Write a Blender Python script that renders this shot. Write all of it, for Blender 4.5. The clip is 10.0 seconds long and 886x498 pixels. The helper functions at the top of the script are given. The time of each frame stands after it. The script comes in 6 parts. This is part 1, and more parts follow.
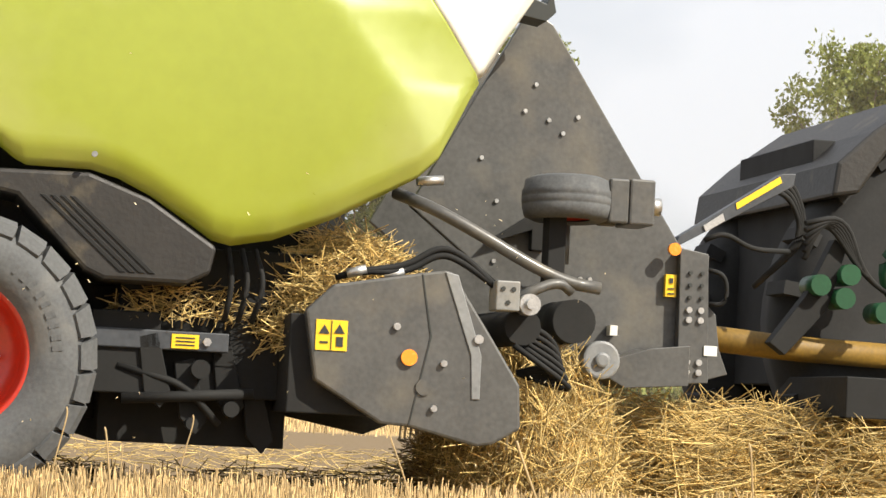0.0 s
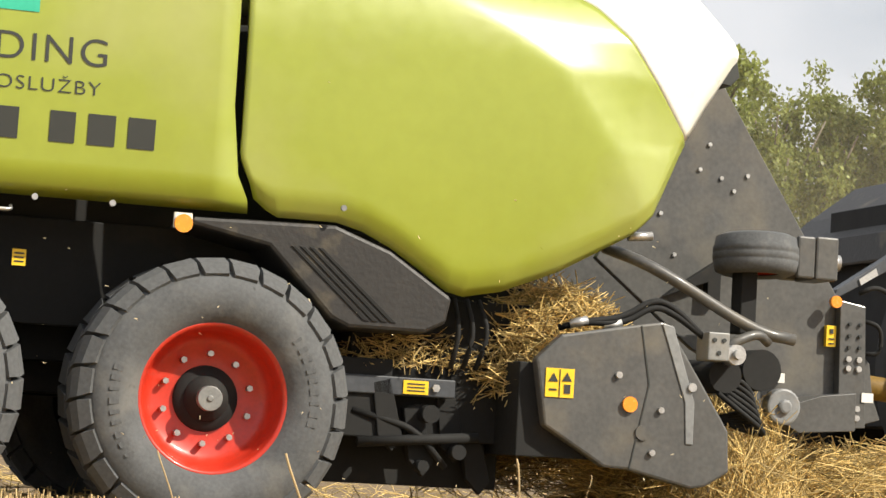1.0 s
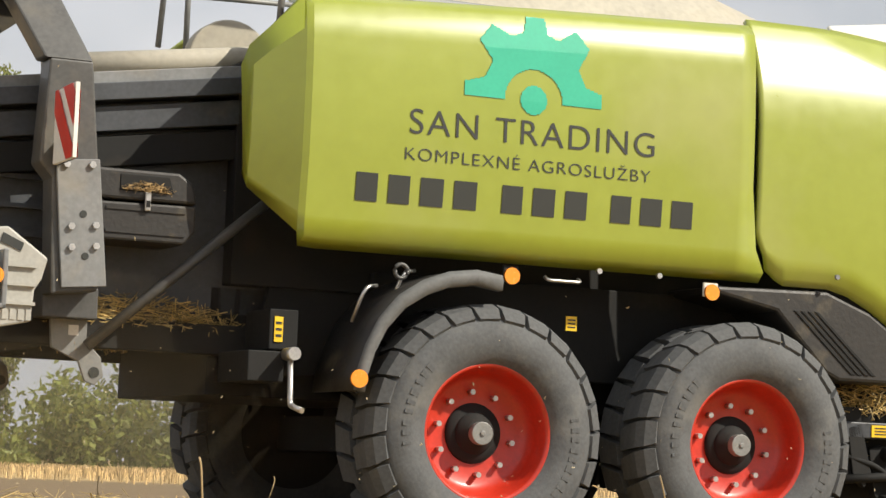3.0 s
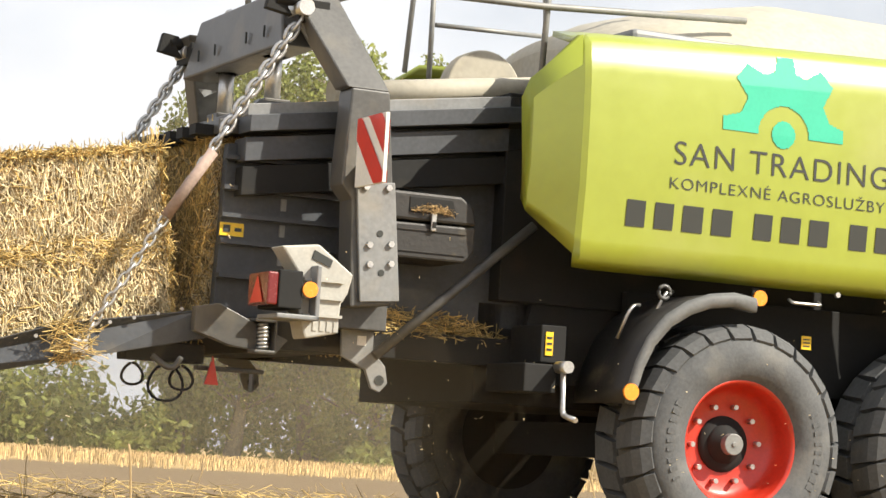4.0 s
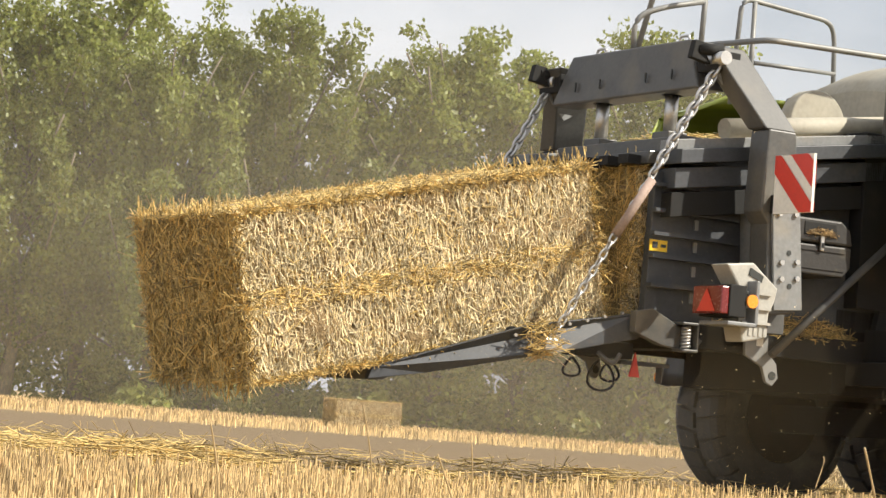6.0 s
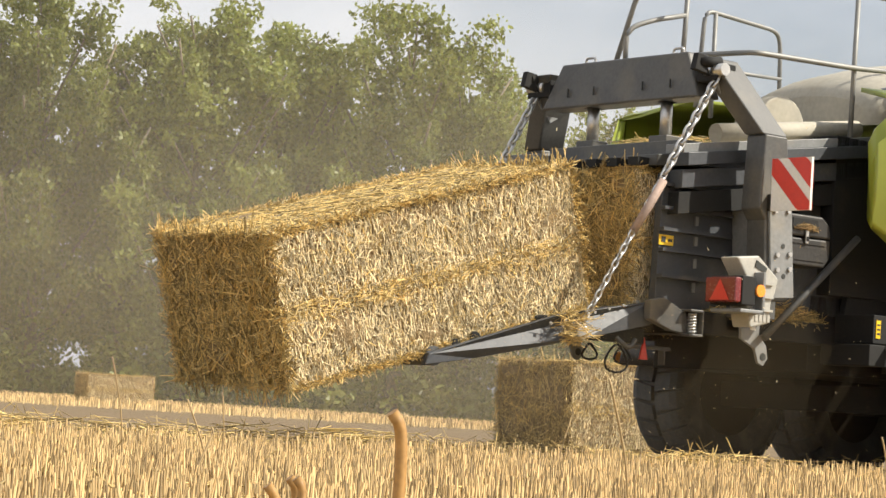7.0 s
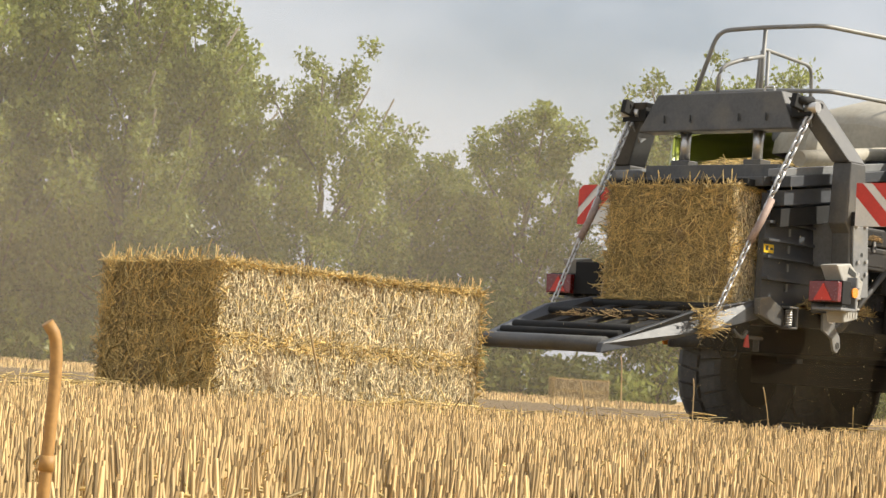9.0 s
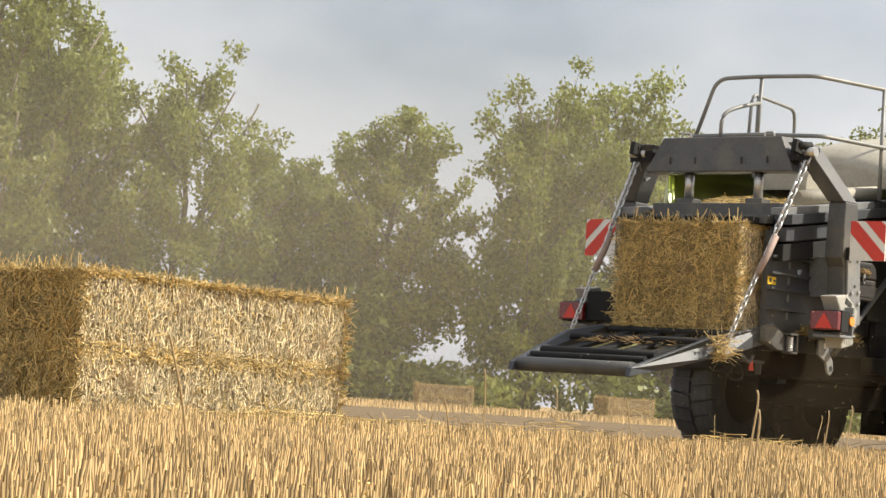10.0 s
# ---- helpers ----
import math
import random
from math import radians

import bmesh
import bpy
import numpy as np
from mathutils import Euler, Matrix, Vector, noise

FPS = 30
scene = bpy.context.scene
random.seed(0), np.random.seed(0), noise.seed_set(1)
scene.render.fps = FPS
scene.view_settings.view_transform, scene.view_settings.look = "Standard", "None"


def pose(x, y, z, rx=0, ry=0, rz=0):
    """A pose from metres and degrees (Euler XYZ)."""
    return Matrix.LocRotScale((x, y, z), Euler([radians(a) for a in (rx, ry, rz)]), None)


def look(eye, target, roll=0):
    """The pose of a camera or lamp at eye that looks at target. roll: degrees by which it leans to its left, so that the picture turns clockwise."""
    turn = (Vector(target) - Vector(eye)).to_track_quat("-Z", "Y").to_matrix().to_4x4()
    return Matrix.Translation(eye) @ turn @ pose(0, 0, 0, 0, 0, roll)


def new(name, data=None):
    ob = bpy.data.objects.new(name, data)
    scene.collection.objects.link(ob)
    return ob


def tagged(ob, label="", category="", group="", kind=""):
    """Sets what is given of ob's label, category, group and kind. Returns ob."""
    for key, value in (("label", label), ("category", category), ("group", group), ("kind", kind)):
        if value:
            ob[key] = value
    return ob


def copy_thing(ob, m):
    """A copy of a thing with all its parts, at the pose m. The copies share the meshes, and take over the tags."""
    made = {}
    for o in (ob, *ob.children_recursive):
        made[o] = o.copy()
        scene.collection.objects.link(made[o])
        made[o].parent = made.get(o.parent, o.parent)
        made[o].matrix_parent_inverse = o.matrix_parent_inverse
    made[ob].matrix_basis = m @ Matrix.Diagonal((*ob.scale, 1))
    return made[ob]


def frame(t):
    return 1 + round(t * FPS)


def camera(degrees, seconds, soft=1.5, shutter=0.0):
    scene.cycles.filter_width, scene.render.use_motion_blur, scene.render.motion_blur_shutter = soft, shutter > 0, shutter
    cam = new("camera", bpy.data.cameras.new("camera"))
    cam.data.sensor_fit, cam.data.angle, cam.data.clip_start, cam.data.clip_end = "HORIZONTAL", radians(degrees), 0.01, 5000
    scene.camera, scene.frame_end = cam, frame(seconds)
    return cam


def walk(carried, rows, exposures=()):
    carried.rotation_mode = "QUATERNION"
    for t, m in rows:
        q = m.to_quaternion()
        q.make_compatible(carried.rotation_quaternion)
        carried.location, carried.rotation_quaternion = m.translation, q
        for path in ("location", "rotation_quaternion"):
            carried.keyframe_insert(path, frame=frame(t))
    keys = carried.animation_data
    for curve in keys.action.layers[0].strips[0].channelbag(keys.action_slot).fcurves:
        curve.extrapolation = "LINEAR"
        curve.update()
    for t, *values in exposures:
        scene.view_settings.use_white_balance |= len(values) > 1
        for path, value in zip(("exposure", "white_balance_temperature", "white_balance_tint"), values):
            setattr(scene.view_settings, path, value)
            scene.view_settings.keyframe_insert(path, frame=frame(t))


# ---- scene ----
cam = camera(21.0, 10.0)
PATH = [
    (0, (0, 0, 0.445), (2.034, 9.767, 1.135), 2.91),
    (0.5, (0, 0, 0.386), (2.579, 9.633, 1.127), 3.18),
    (1, (0, 0, 0.424), (2.951, 9.518, 1.265), 3.22),
    (1.5, (0, 0, 0.419), (3.169, 9.438, 1.358), 3.32),
    (2, (0, 0, 0.389), (3.528, 9.311, 1.315), 3.00),
    (2.5, (0, 0, 0.393), (3.794, 9.205, 1.329), 2.33),
    (2.7, (0, 0, 0.402), (3.939, 9.143, 1.342), 1.99),
    (3.8, (0, 0, 0.396), (4.191, 9.034, 1.306), 3.25),
    (4, (0, 0, 0.417), (4.212, 9.026, 1.304), 3.42),
    (4.5, (0, 0, 0.365), (4.353, 8.955, 1.291), 3.47),
    (5, (0, 0, 0.374), (4.536, 8.860, 1.331), 4.06),
    (5.5, (0, 0, 0.367), (4.815, 8.719, 1.259), 3.81),
    (6, (0, 0, 0.383), (5.199, 8.512, 1.106), 4.37),
    (6.2, (0, 0, 0.363), (5.430, 8.367, 1.071), 4.28),
    (7.5, (0, 0, 0.304), (6.597, 7.485, 0.975), 3.43),
    (8, (0, 0, 0.296), (6.838, 7.267, 0.957), 3.65),
    (8.5, (0, 0, 0.266), (7.051, 7.062, 0.904), 3.83),
    (9, (0, 0, 0.279), (7.290, 6.821, 0.846), 4.08),
    (9.5, (0, 0, 0.301), (7.518, 6.569, 0.874), 4.21),
    (10, (0, 0, 0.306), (7.660, 6.398, 0.934), 4.04),
]
DRIVE = [
    (0, 0.043, 11.391),
    (0.5, 1.062, 11.412),
    (1, 2.104, 11.421),
    (1.5, 3.121, 11.464),
    (2, 4.211, 11.431),
    (2.5, 5.207, 11.427),
    (2.7, 5.598, 11.443),
    (3.8, 7.425, 11.585),
    (4, 7.806, 11.609),
    (4.5, 8.746, 11.686),
    (5, 9.752, 11.734),
    (5.5, 10.885, 11.697),
    (6, 11.962, 11.652),
    (6.2, 12.411, 11.638),
    (7.5, 15.423, 11.417),
    (8, 16.515, 11.330),
    (8.5, 17.607, 11.276),
    (9, 18.646, 11.213),
    (9.5, 19.710, 11.280),
    (10, 20.733, 11.268),
]

# the track bends slowly to the left: seconds, degrees turned about the camera's stand, and its sway in metres
TURN = [(0, -1.5, 0), (1, -1.5, 0), (2.7, -0.8, 0), (3.8, -0.1, 0), (4.5, 0, 0), (5, 0, 0), (5.5, -0.55, 0), (6, -1.05, 0), (6.2, -1.25, 0.0), (7.5, -3.1, 0.032), (8, -3.45, 0.044), (8.5, -3.75, 0.058), (8.9, -3.93, 0.07), (10, -3.93, 0.07)]


def turned(t):
    a, sway = (float(np.interp(t, [r[0] for r in TURN], [r[k] for r in TURN])) for k in (1, 2))
    return pose(0.82 * sway, -0.57 * sway, 0, 0, 0, -a)


walk(cam, [(t, turned(t) @ look(eye, target, roll)) for t, eye, target, roll in PATH], exposures=[(0, 0.58), (1, 0.4), (1.8, 0.15), (2.6, 0.12), (3.8, 0.62), (4.5, 0.84), (5, 0.8), (5.5, 0.6), (6, 0.5), (7.5, 0.46), (10, 0.42)])

U = 1.17  # metres to one drawing unit of the machine

# ---- world, sun ----
SUN = Vector((1.15, -1.1, 1.38)).normalized()
world = bpy.data.worlds.new("sky")
scene.world = world
world.use_nodes = True
wn, wl = world.node_tree.nodes, world.node_tree.links
sky = wn.new("ShaderNodeTexSky")
sky.sky_type, sky.sun_disc = "NISHITA", False
sky.sun_elevation = math.asin(SUN.z)
sky.sun_rotation = math.atan2(SUN.x, SUN.y)
sky.dust_density = 3.0
coord = wn.new("ShaderNodeTexCoord")
mapping = wn.new("ShaderNodeMapping")
mapping.inputs["Scale"].default_value = (1.0, 1.0, 2.2)
cloud = wn.new("ShaderNodeTexNoise")
cloud.inputs["Scale"].default_value, cloud.inputs["Detail"].default_value = 2.2, 6.0
ramp = wn.new("ShaderNodeValToRGB")
ramp.color_ramp.elements[0].position, ramp.color_ramp.elements[1].position = 0.27, 0.53
mixer = wn.new("ShaderNodeMix")
mixer.data_type = "RGBA"
mixer.inputs["B"].default_value = (7.8, 7.95, 8.3, 1)
wl.new(coord.outputs["Generated"], mapping.inputs["Vector"])
wl.new(mapping.outputs["Vector"], cloud.inputs["Vector"])
wl.new(cloud.outputs["Fac"], ramp.inputs["Fac"])
wl.new(ramp.outputs["Color"], mixer.inputs["Factor"])
wl.new(sky.outputs["Color"], mixer.inputs["A"])
wl.new(mixer.outputs["Result"], wn["Background"].inputs["Color"])
wn["Background"].inputs["Strength"].default_value = 0.082
sun = new("sun", bpy.data.lights.new("sun", "SUN"))
sun.data.energy, sun.data.angle, sun.data.color = 4.9, radians(0.55), (1.0, 0.93, 0.8)
sun.matrix_world = look(SUN * 50, (0, 0, 0))


# ---- materials ----
def material(name, color, rough=0.6, metal=0.0, var=0.12, scale=6.0, dirt=None, dirt_amount=0.0, bump=0.0, bump_scale=40.0,
             island=0.0, obj=0.0, coat=0.0, stretch=(1, 1, 1), trans=0.0):
    """A node paint: two scales of noise, a dirt layer with its own shape, bump, and variation from piece to piece."""
    m = bpy.data.materials.new(name)
    m.use_nodes = True
    n, l = m.node_tree.nodes, m.node_tree.links
    b = n["Principled BSDF"]
    tc = n.new("ShaderNodeTexCoord")
    mp = n.new("ShaderNodeMapping")
    mp.inputs["Scale"].default_value = stretch
    l.new(tc.outputs["Object"], mp.inputs["Vector"])
    big = n.new("ShaderNodeTexNoise")
    big.inputs["Scale"].default_value, big.inputs["Detail"].default_value = scale, 6.0
    fine = n.new("ShaderNodeTexNoise")
    fine.inputs["Scale"].default_value, fine.inputs["Detail"].default_value = scale * 9, 3.0
    for t in (big, fine):
        l.new(mp.outputs["Vector"], t.inputs["Vector"])
    add = n.new("ShaderNodeMath")
    add.operation = "ADD"
    l.new(big.outputs["Fac"], add.inputs[0])
    l.new(fine.outputs["Fac"], add.inputs[1])
    hsv = n.new("ShaderNodeHueSaturation")
    hsv.inputs["Color"].default_value = (*color, 1)
    rng = n.new("ShaderNodeMapRange")
    rng.inputs["From Min"].default_value, rng.inputs["From Max"].default_value = 0.6, 1.4
    rng.inputs["To Min"].default_value, rng.inputs["To Max"].default_value = 1 - var * 1.6, 1 + var * 1.6
    l.new(add.outputs[0], rng.inputs["Value"])
    last = rng.outputs["Result"]
    for amount, node, out in ((island, "ShaderNodeNewGeometry", "Random Per Island"), (obj, "ShaderNodeObjectInfo", "Random")):
        if amount:
            g = n.new(node)
            r2 = n.new("ShaderNodeMapRange")
            r2.inputs["To Min"].default_value, r2.inputs["To Max"].default_value = 1 - amount, 1 + amount
            l.new(g.outputs[out], r2.inputs["Value"])
            mul = n.new("ShaderNodeMath")
            mul.operation = "MULTIPLY"
            l.new(last, mul.inputs[0])
            l.new(r2.outputs["Result"], mul.inputs[1])
            last = mul.outputs[0]
    l.new(last, hsv.inputs["Value"])
    out = hsv.outputs["Color"]
    if dirt:
        d = n.new("ShaderNodeTexNoise")
        d.inputs["Scale"].default_value, d.inputs["Detail"].default_value = scale * 0.6, 8.0
        l.new(tc.outputs["Object"], d.inputs["Vector"])
        dr = n.new("ShaderNodeMapRange")
        dr.inputs["From Min"].default_value, dr.inputs["From Max"].default_value = 0.66 - dirt_amount * 0.5, 0.92 - dirt_amount * 0.3
        dr.inputs["To Max"].default_value = 0.3 + dirt_amount
        l.new(d.outputs["Fac"], dr.inputs["Value"])
        mx = n.new("ShaderNodeMix")
        mx.data_type = "RGBA"
        mx.inputs["B"].default_value = (*dirt, 1)
        l.new(dr.outputs["Result"], mx.inputs["Factor"])
        l.new(out, mx.inputs["A"])
        out = mx.outputs["Result"]
    l.new(out, b.inputs["Base Color"])
    rr = n.new("ShaderNodeMapRange")
    rr.inputs["To Min"].default_value, rr.inputs["To Max"].default_value = max(0.03, rough - 0.12), min(1, rough + 0.12)
    l.new(fine.outputs["Fac"], rr.inputs["Value"])
    l.new(rr.outputs["Result"], b.inputs["Roughness"])
    b.inputs["Metallic"].default_value = metal
    b.inputs["Coat Weight"].default_value = coat
    b.inputs["Coat Roughness"].default_value = 0.12
    if bump:
        bn = n.new("ShaderNodeTexNoise")
        bn.inputs["Scale"].default_value, bn.inputs["Detail"].default_value = bump_scale, 5.0
        l.new(mp.outputs["Vector"], bn.inputs["Vector"])
        bp = n.new("ShaderNodeBump")
        bp.inputs["Strength"].default_value, bp.inputs["Distance"].default_value = bump, 0.02
        l.new(bn.outputs["Fac"], bp.inputs["Height"])
        l.new(bp.outputs["Normal"], b.inputs["Normal"])
    if trans:
        tr = n.new("ShaderNodeBsdfTranslucent")
        l.new(out, tr.inputs["Color"])
        ms = n.new("ShaderNodeMixShader")
        ms.inputs["Fac"].default_value = trans
        l.new(b.outputs["BSDF"], ms.inputs[1])
        l.new(tr.outputs["BSDF"], ms.inputs[2])
        l.new(ms.outputs["Shader"], n["Material Output"].inputs["Surface"])
    return m


DUST = (0.36, 0.29, 0.17)
LIME = material("lime_paint", (0.285, 0.33, 0.031), 0.34, var=0.04, scale=1.5, dirt=(0.42, 0.4, 0.2), dirt_amount=0.25, coat=0.75)
LIME.node_tree.nodes["Principled BSDF"].inputs["Coat Roughness"].default_value = 0.26
SLATE = material("slate_paint", (0.05, 0.055, 0.063), 0.5, var=0.2, scale=5.0, dirt=DUST, dirt_amount=0.08)
GREY = material("grey_paint", (0.074, 0.073, 0.069), 0.48, var=0.18, scale=5.0, dirt=(0.22, 0.185, 0.125), dirt_amount=0.26, bump=0.04, coat=0.15)
PALE = material("pale_grey_paint", (0.2, 0.205, 0.205), 0.5, var=0.14, scale=5.0, dirt=DUST, dirt_amount=0.2)
# black steel, its colour sunk further to carry the shade below the hood
DARK = material("shade_black_steel", (0.007, 0.007, 0.0065), 0.82, var=0.3, scale=5.0, dirt=(0.075, 0.057, 0.034), dirt_amount=0.14)
PLASTIC = material("black_plastic", (0.02, 0.018, 0.016), 0.55, var=0.2, scale=8.0, dirt=DUST, dirt_amount=0.14, bump=0.1)
RUBBER = material("dusty_tyre_rubber", (0.088, 0.091, 0.093), 0.82, var=0.2, scale=7.0, dirt=(0.26, 0.245, 0.21), dirt_amount=0.28, bump=0.1)
RED = material("red_rim_paint", (0.5, 0.03, 0.012), 0.4, var=0.1, scale=6.0, dirt=(0.3, 0.12, 0.06), dirt_amount=0.1, coat=0.3)
STEEL = material("bare_steel", (0.55, 0.54, 0.52), 0.38, metal=0.9, var=0.15, scale=12.0, dirt=(0.25, 0.2, 0.13), dirt_amount=0.2)
ALU = material("dusty_galvanised", (0.23, 0.23, 0.22), 0.55, metal=0.3, var=0.14, scale=9.0, dirt=DUST, dirt_amount=0.15)
DUSTYCOVER = material("dusty_cover", (0.4, 0.37, 0.3), 0.7, var=0.12, scale=3.0, dirt=DUST, dirt_amount=0.3)
AMBER = material("amber_reflector", (0.9, 0.3, 0.02), 0.25, var=0.05, coat=0.6)
REDLENS = material("red_lens", (0.16, 0.012, 0.009), 0.25, var=0.08, coat=0.6)
REDSIGN = material("sign_red", (0.62, 0.05, 0.03), 0.4, var=0.06)
WHITE = material("sign_white", (0.78, 0.76, 0.7), 0.45, var=0.06, dirt=DUST, dirt_amount=0.08)
YELLOW = material("yellow_sticker", (0.85, 0.55, 0.02), 0.45, var=0.06)
# yellow guard plastic with the shadow on the shaft mixed into its colour
OCHRE = material("shaded_yellow_guard", (0.2, 0.115, 0.014), 0.6, var=0.2)
BLACK = material("black_print", (0.03, 0.033, 0.03), 0.5, var=0.05)
CAPWHITE = material("white_gelcoat", (0.74, 0.74, 0.68), 0.3, var=0.04, scale=1.5, dirt=(0.5, 0.48, 0.36), dirt_amount=0.15, coat=0.6)
FADEDRED = material("faded_red_print", (0.62, 0.22, 0.17), 0.45, var=0.1, scale=20.0)
FENDER = material("dusty_grey_plastic", (0.12, 0.122, 0.12), 0.7, var=0.15, scale=6.0, dirt=DUST, dirt_amount=0.18, bump=0.05)
CHOCK = material("pale_plastic", (0.4, 0.39, 0.35), 0.55, var=0.1, scale=7.0, dirt=DUST, dirt_amount=0.22)
TEAL = material("teal_print", (0.03, 0.42, 0.27), 0.45, var=0.05)
GREENPART = material("dark_green_paint", (0.006, 0.06, 0.02), 0.45, var=0.15)
STRAW = material("straw", (0.6, 0.435, 0.165), 0.55, var=0.15, scale=7.0, island=0.65, trans=0.04)
# cut ends are paler; the side's sunlight is also put into this colour
STRAWSIDE = material("sunlit_cut_straw", (0.79, 0.665, 0.42), 0.55, var=0.15, scale=5.0, island=0.6, trans=0.1)
# straw core, darkened so the gaps between straws look shaded
CORE = material("gap_shade_straw", (0.24, 0.165, 0.075), 0.8, var=0.45, scale=14.0, bump=0.8, bump_scale=60.0)
STALK = material("stubble_stalk", (0.56, 0.4, 0.195), 0.5, var=0.14, scale=3.0, island=0.6, trans=0.1)
RIPE = material("ripe_stalk", (0.36, 0.2, 0.06), 0.6, var=0.2, scale=20.0)
LEAF = material("tree_leaf", (0.245, 0.275, 0.075), 0.45, var=0.3, scale=0.35, island=0.35, obj=0.18, trans=0.46)
CHAFF = material("dusty_chaff", (0.34, 0.23, 0.1), 0.8, var=0.2, scale=20.0, island=0.5)
BARK = material("bark", (0.2, 0.17, 0.13), 0.9, var=0.3, scale=3.0, bump=0.5, bump_scale=12.0)


def ground_material():
    m = material("stubble_ground", (0.42, 0.29, 0.12), 0.9, var=0.3, scale=1.3, dirt=(0.24, 0.16, 0.075), dirt_amount=0.3, bump=0.6, bump_scale=20.0)
    # a darker brown strip runs between the near stubble and the pale far stubble
    n, l = m.node_tree.nodes, m.node_tree.links
    old = n["Principled BSDF"].inputs["Base Color"].links[0].from_socket
    geo = n.new("ShaderNodeNewGeometry")
    sep = n.new("ShaderNodeSeparateXYZ")
    l.new(geo.outputs["Position"], sep.inputs["Vector"])
    band = n.new("ShaderNodeValToRGB")
    e = band.color_ramp.elements
    e[0].position, e[0].color = 0.092, (0, 0, 0, 1)
    e[1].position, e[1].color = 0.107, (1, 1, 1, 1)
    for pos, v in ((0.42, 1), (0.46, 0)):
        k = e.new(pos)
        k.color = (v, v, v, 1)
    wob = n.new("ShaderNodeTexNoise")
    wob.inputs["Scale"].default_value = 0.8
    l.new(geo.outputs["Position"], wob.inputs["Vector"])
    sc = n.new("ShaderNodeMath")
    sc.operation = "MULTIPLY_ADD"
    sc.inputs[1].default_value = 0.01
    l.new(sep.outputs["Y"], sc.inputs[0])
    w2 = n.new("ShaderNodeMath")
    w2.operation = "MULTIPLY_ADD"
    w2.inputs[1].default_value, w2.inputs[2].default_value = 0.03, -0.015
    l.new(wob.outputs["Fac"], w2.inputs[0])
    l.new(w2.outputs[0], sc.inputs[2])
    l.new(sc.outputs[0], band.inputs["Fac"])
    mx = n.new("ShaderNodeMix")
    mx.data_type = "RGBA"
    mx.inputs["B"].default_value = (0.17, 0.115, 0.055, 1)
    l.new(old, mx.inputs["A"])
    l.new(band.outputs["Color"], mx.inputs["Factor"])
    l.new(mx.outputs["Result"], n["Principled BSDF"].inputs["Base Color"])
    return m


GROUND = ground_material()


def dust_material(name, amount, color, scale):
    """Thin airborne dust: mostly clear, thicker in drifts, fading to nothing at the rim of the drift."""
    m = bpy.data.materials.new(name)
    m.use_nodes = True
    n, l = m.node_tree.nodes, m.node_tree.links
    n.remove(n["Principled BSDF"])
    tc = n.new("ShaderNodeTexCoord")
    ns = n.new("ShaderNodeTexNoise")
    ns.inputs["Scale"].default_value, ns.inputs["Detail"].default_value = scale, 4.0
    l.new(tc.outputs["Object"], ns.inputs["Vector"])
    gr = n.new("ShaderNodeTexGradient")
    gr.gradient_type = "SPHERICAL"
    mp = n.new("ShaderNodeMapping")
    mp.inputs["Location"].default_value, mp.inputs["Scale"].default_value = (-1, -1, -1), (2, 2, 2)
    l.new(tc.outputs["Generated"], mp.inputs["Vector"])
    sep = n.new("ShaderNodeVectorMath")
    sep.operation = "MULTIPLY"
    sep.inputs[1].default_value = (1, 0, 1)
    l.new(mp.outputs["Vector"], sep.inputs[0])
    l.new(sep.outputs["Vector"], gr.inputs["Vector"])
    mul = n.new("ShaderNodeMath")
    mul.operation = "MULTIPLY"
    l.new(gr.outputs["Fac"], mul.inputs[0])
    l.new(ns.outputs["Fac"], mul.inputs[1])
    k = n.new("ShaderNodeMath")
    k.operation = "MULTIPLY"
    k.use_clamp = True
    k.inputs[1].default_value = amount
    l.new(mul.outputs[0], k.inputs[0])
    d = n.new("ShaderNodeBsdfDiffuse")
    d.inputs["Color"].default_value = (*color, 1)
    t2 = n.new("ShaderNodeBsdfTranslucent")
    t2.inputs["Color"].default_value = (*color, 1)
    ad = n.new("ShaderNodeMixShader")
    l.new(d.outputs["BSDF"], ad.inputs[1])
    l.new(t2.outputs["BSDF"], ad.inputs[2])
    clear = n.new("ShaderNodeBsdfTransparent")
    ms = n.new("ShaderNodeMixShader")
    l.new(k.outputs[0], ms.inputs["Fac"])
    l.new(clear.outputs["BSDF"], ms.inputs[1])
    l.new(ad.outputs["Shader"], ms.inputs[2])
    l.new(ms.outputs["Shader"], n["Material Output"].inputs["Surface"])
    return m


AIRDUST = dust_material("airborne_dust", 0.2, (0.76, 0.71, 0.58), 0.22)
# dust-tinted aerial haze, painted on a sheet to pale the trees
FARHAZE = dust_material("distant_dust_haze", 0.38, (0.7, 0.67, 0.53), 0.03)
PLUME = dust_material("raised_dust", 0.16, (0.42, 0.34, 0.22), 0.8)


# ---- mesh helpers ----
def box(bm, x0, x1, y0, y1, z0, z1, turn=None):
    vs = [bm.verts.new((x, y, z)) for x in (x0, x1) for y in (y0, y1) for z in (z0, z1)]
    if turn:
        bmesh.ops.transform(bm, matrix=turn, verts=vs)
    for q in ((0, 1, 3, 2), (4, 6, 7, 5), (0, 4, 5, 1), (2, 3, 7, 6), (0, 2, 6, 4), (1, 5, 7, 3)):
        bm.faces.new([vs[i] for i in q])
    return vs


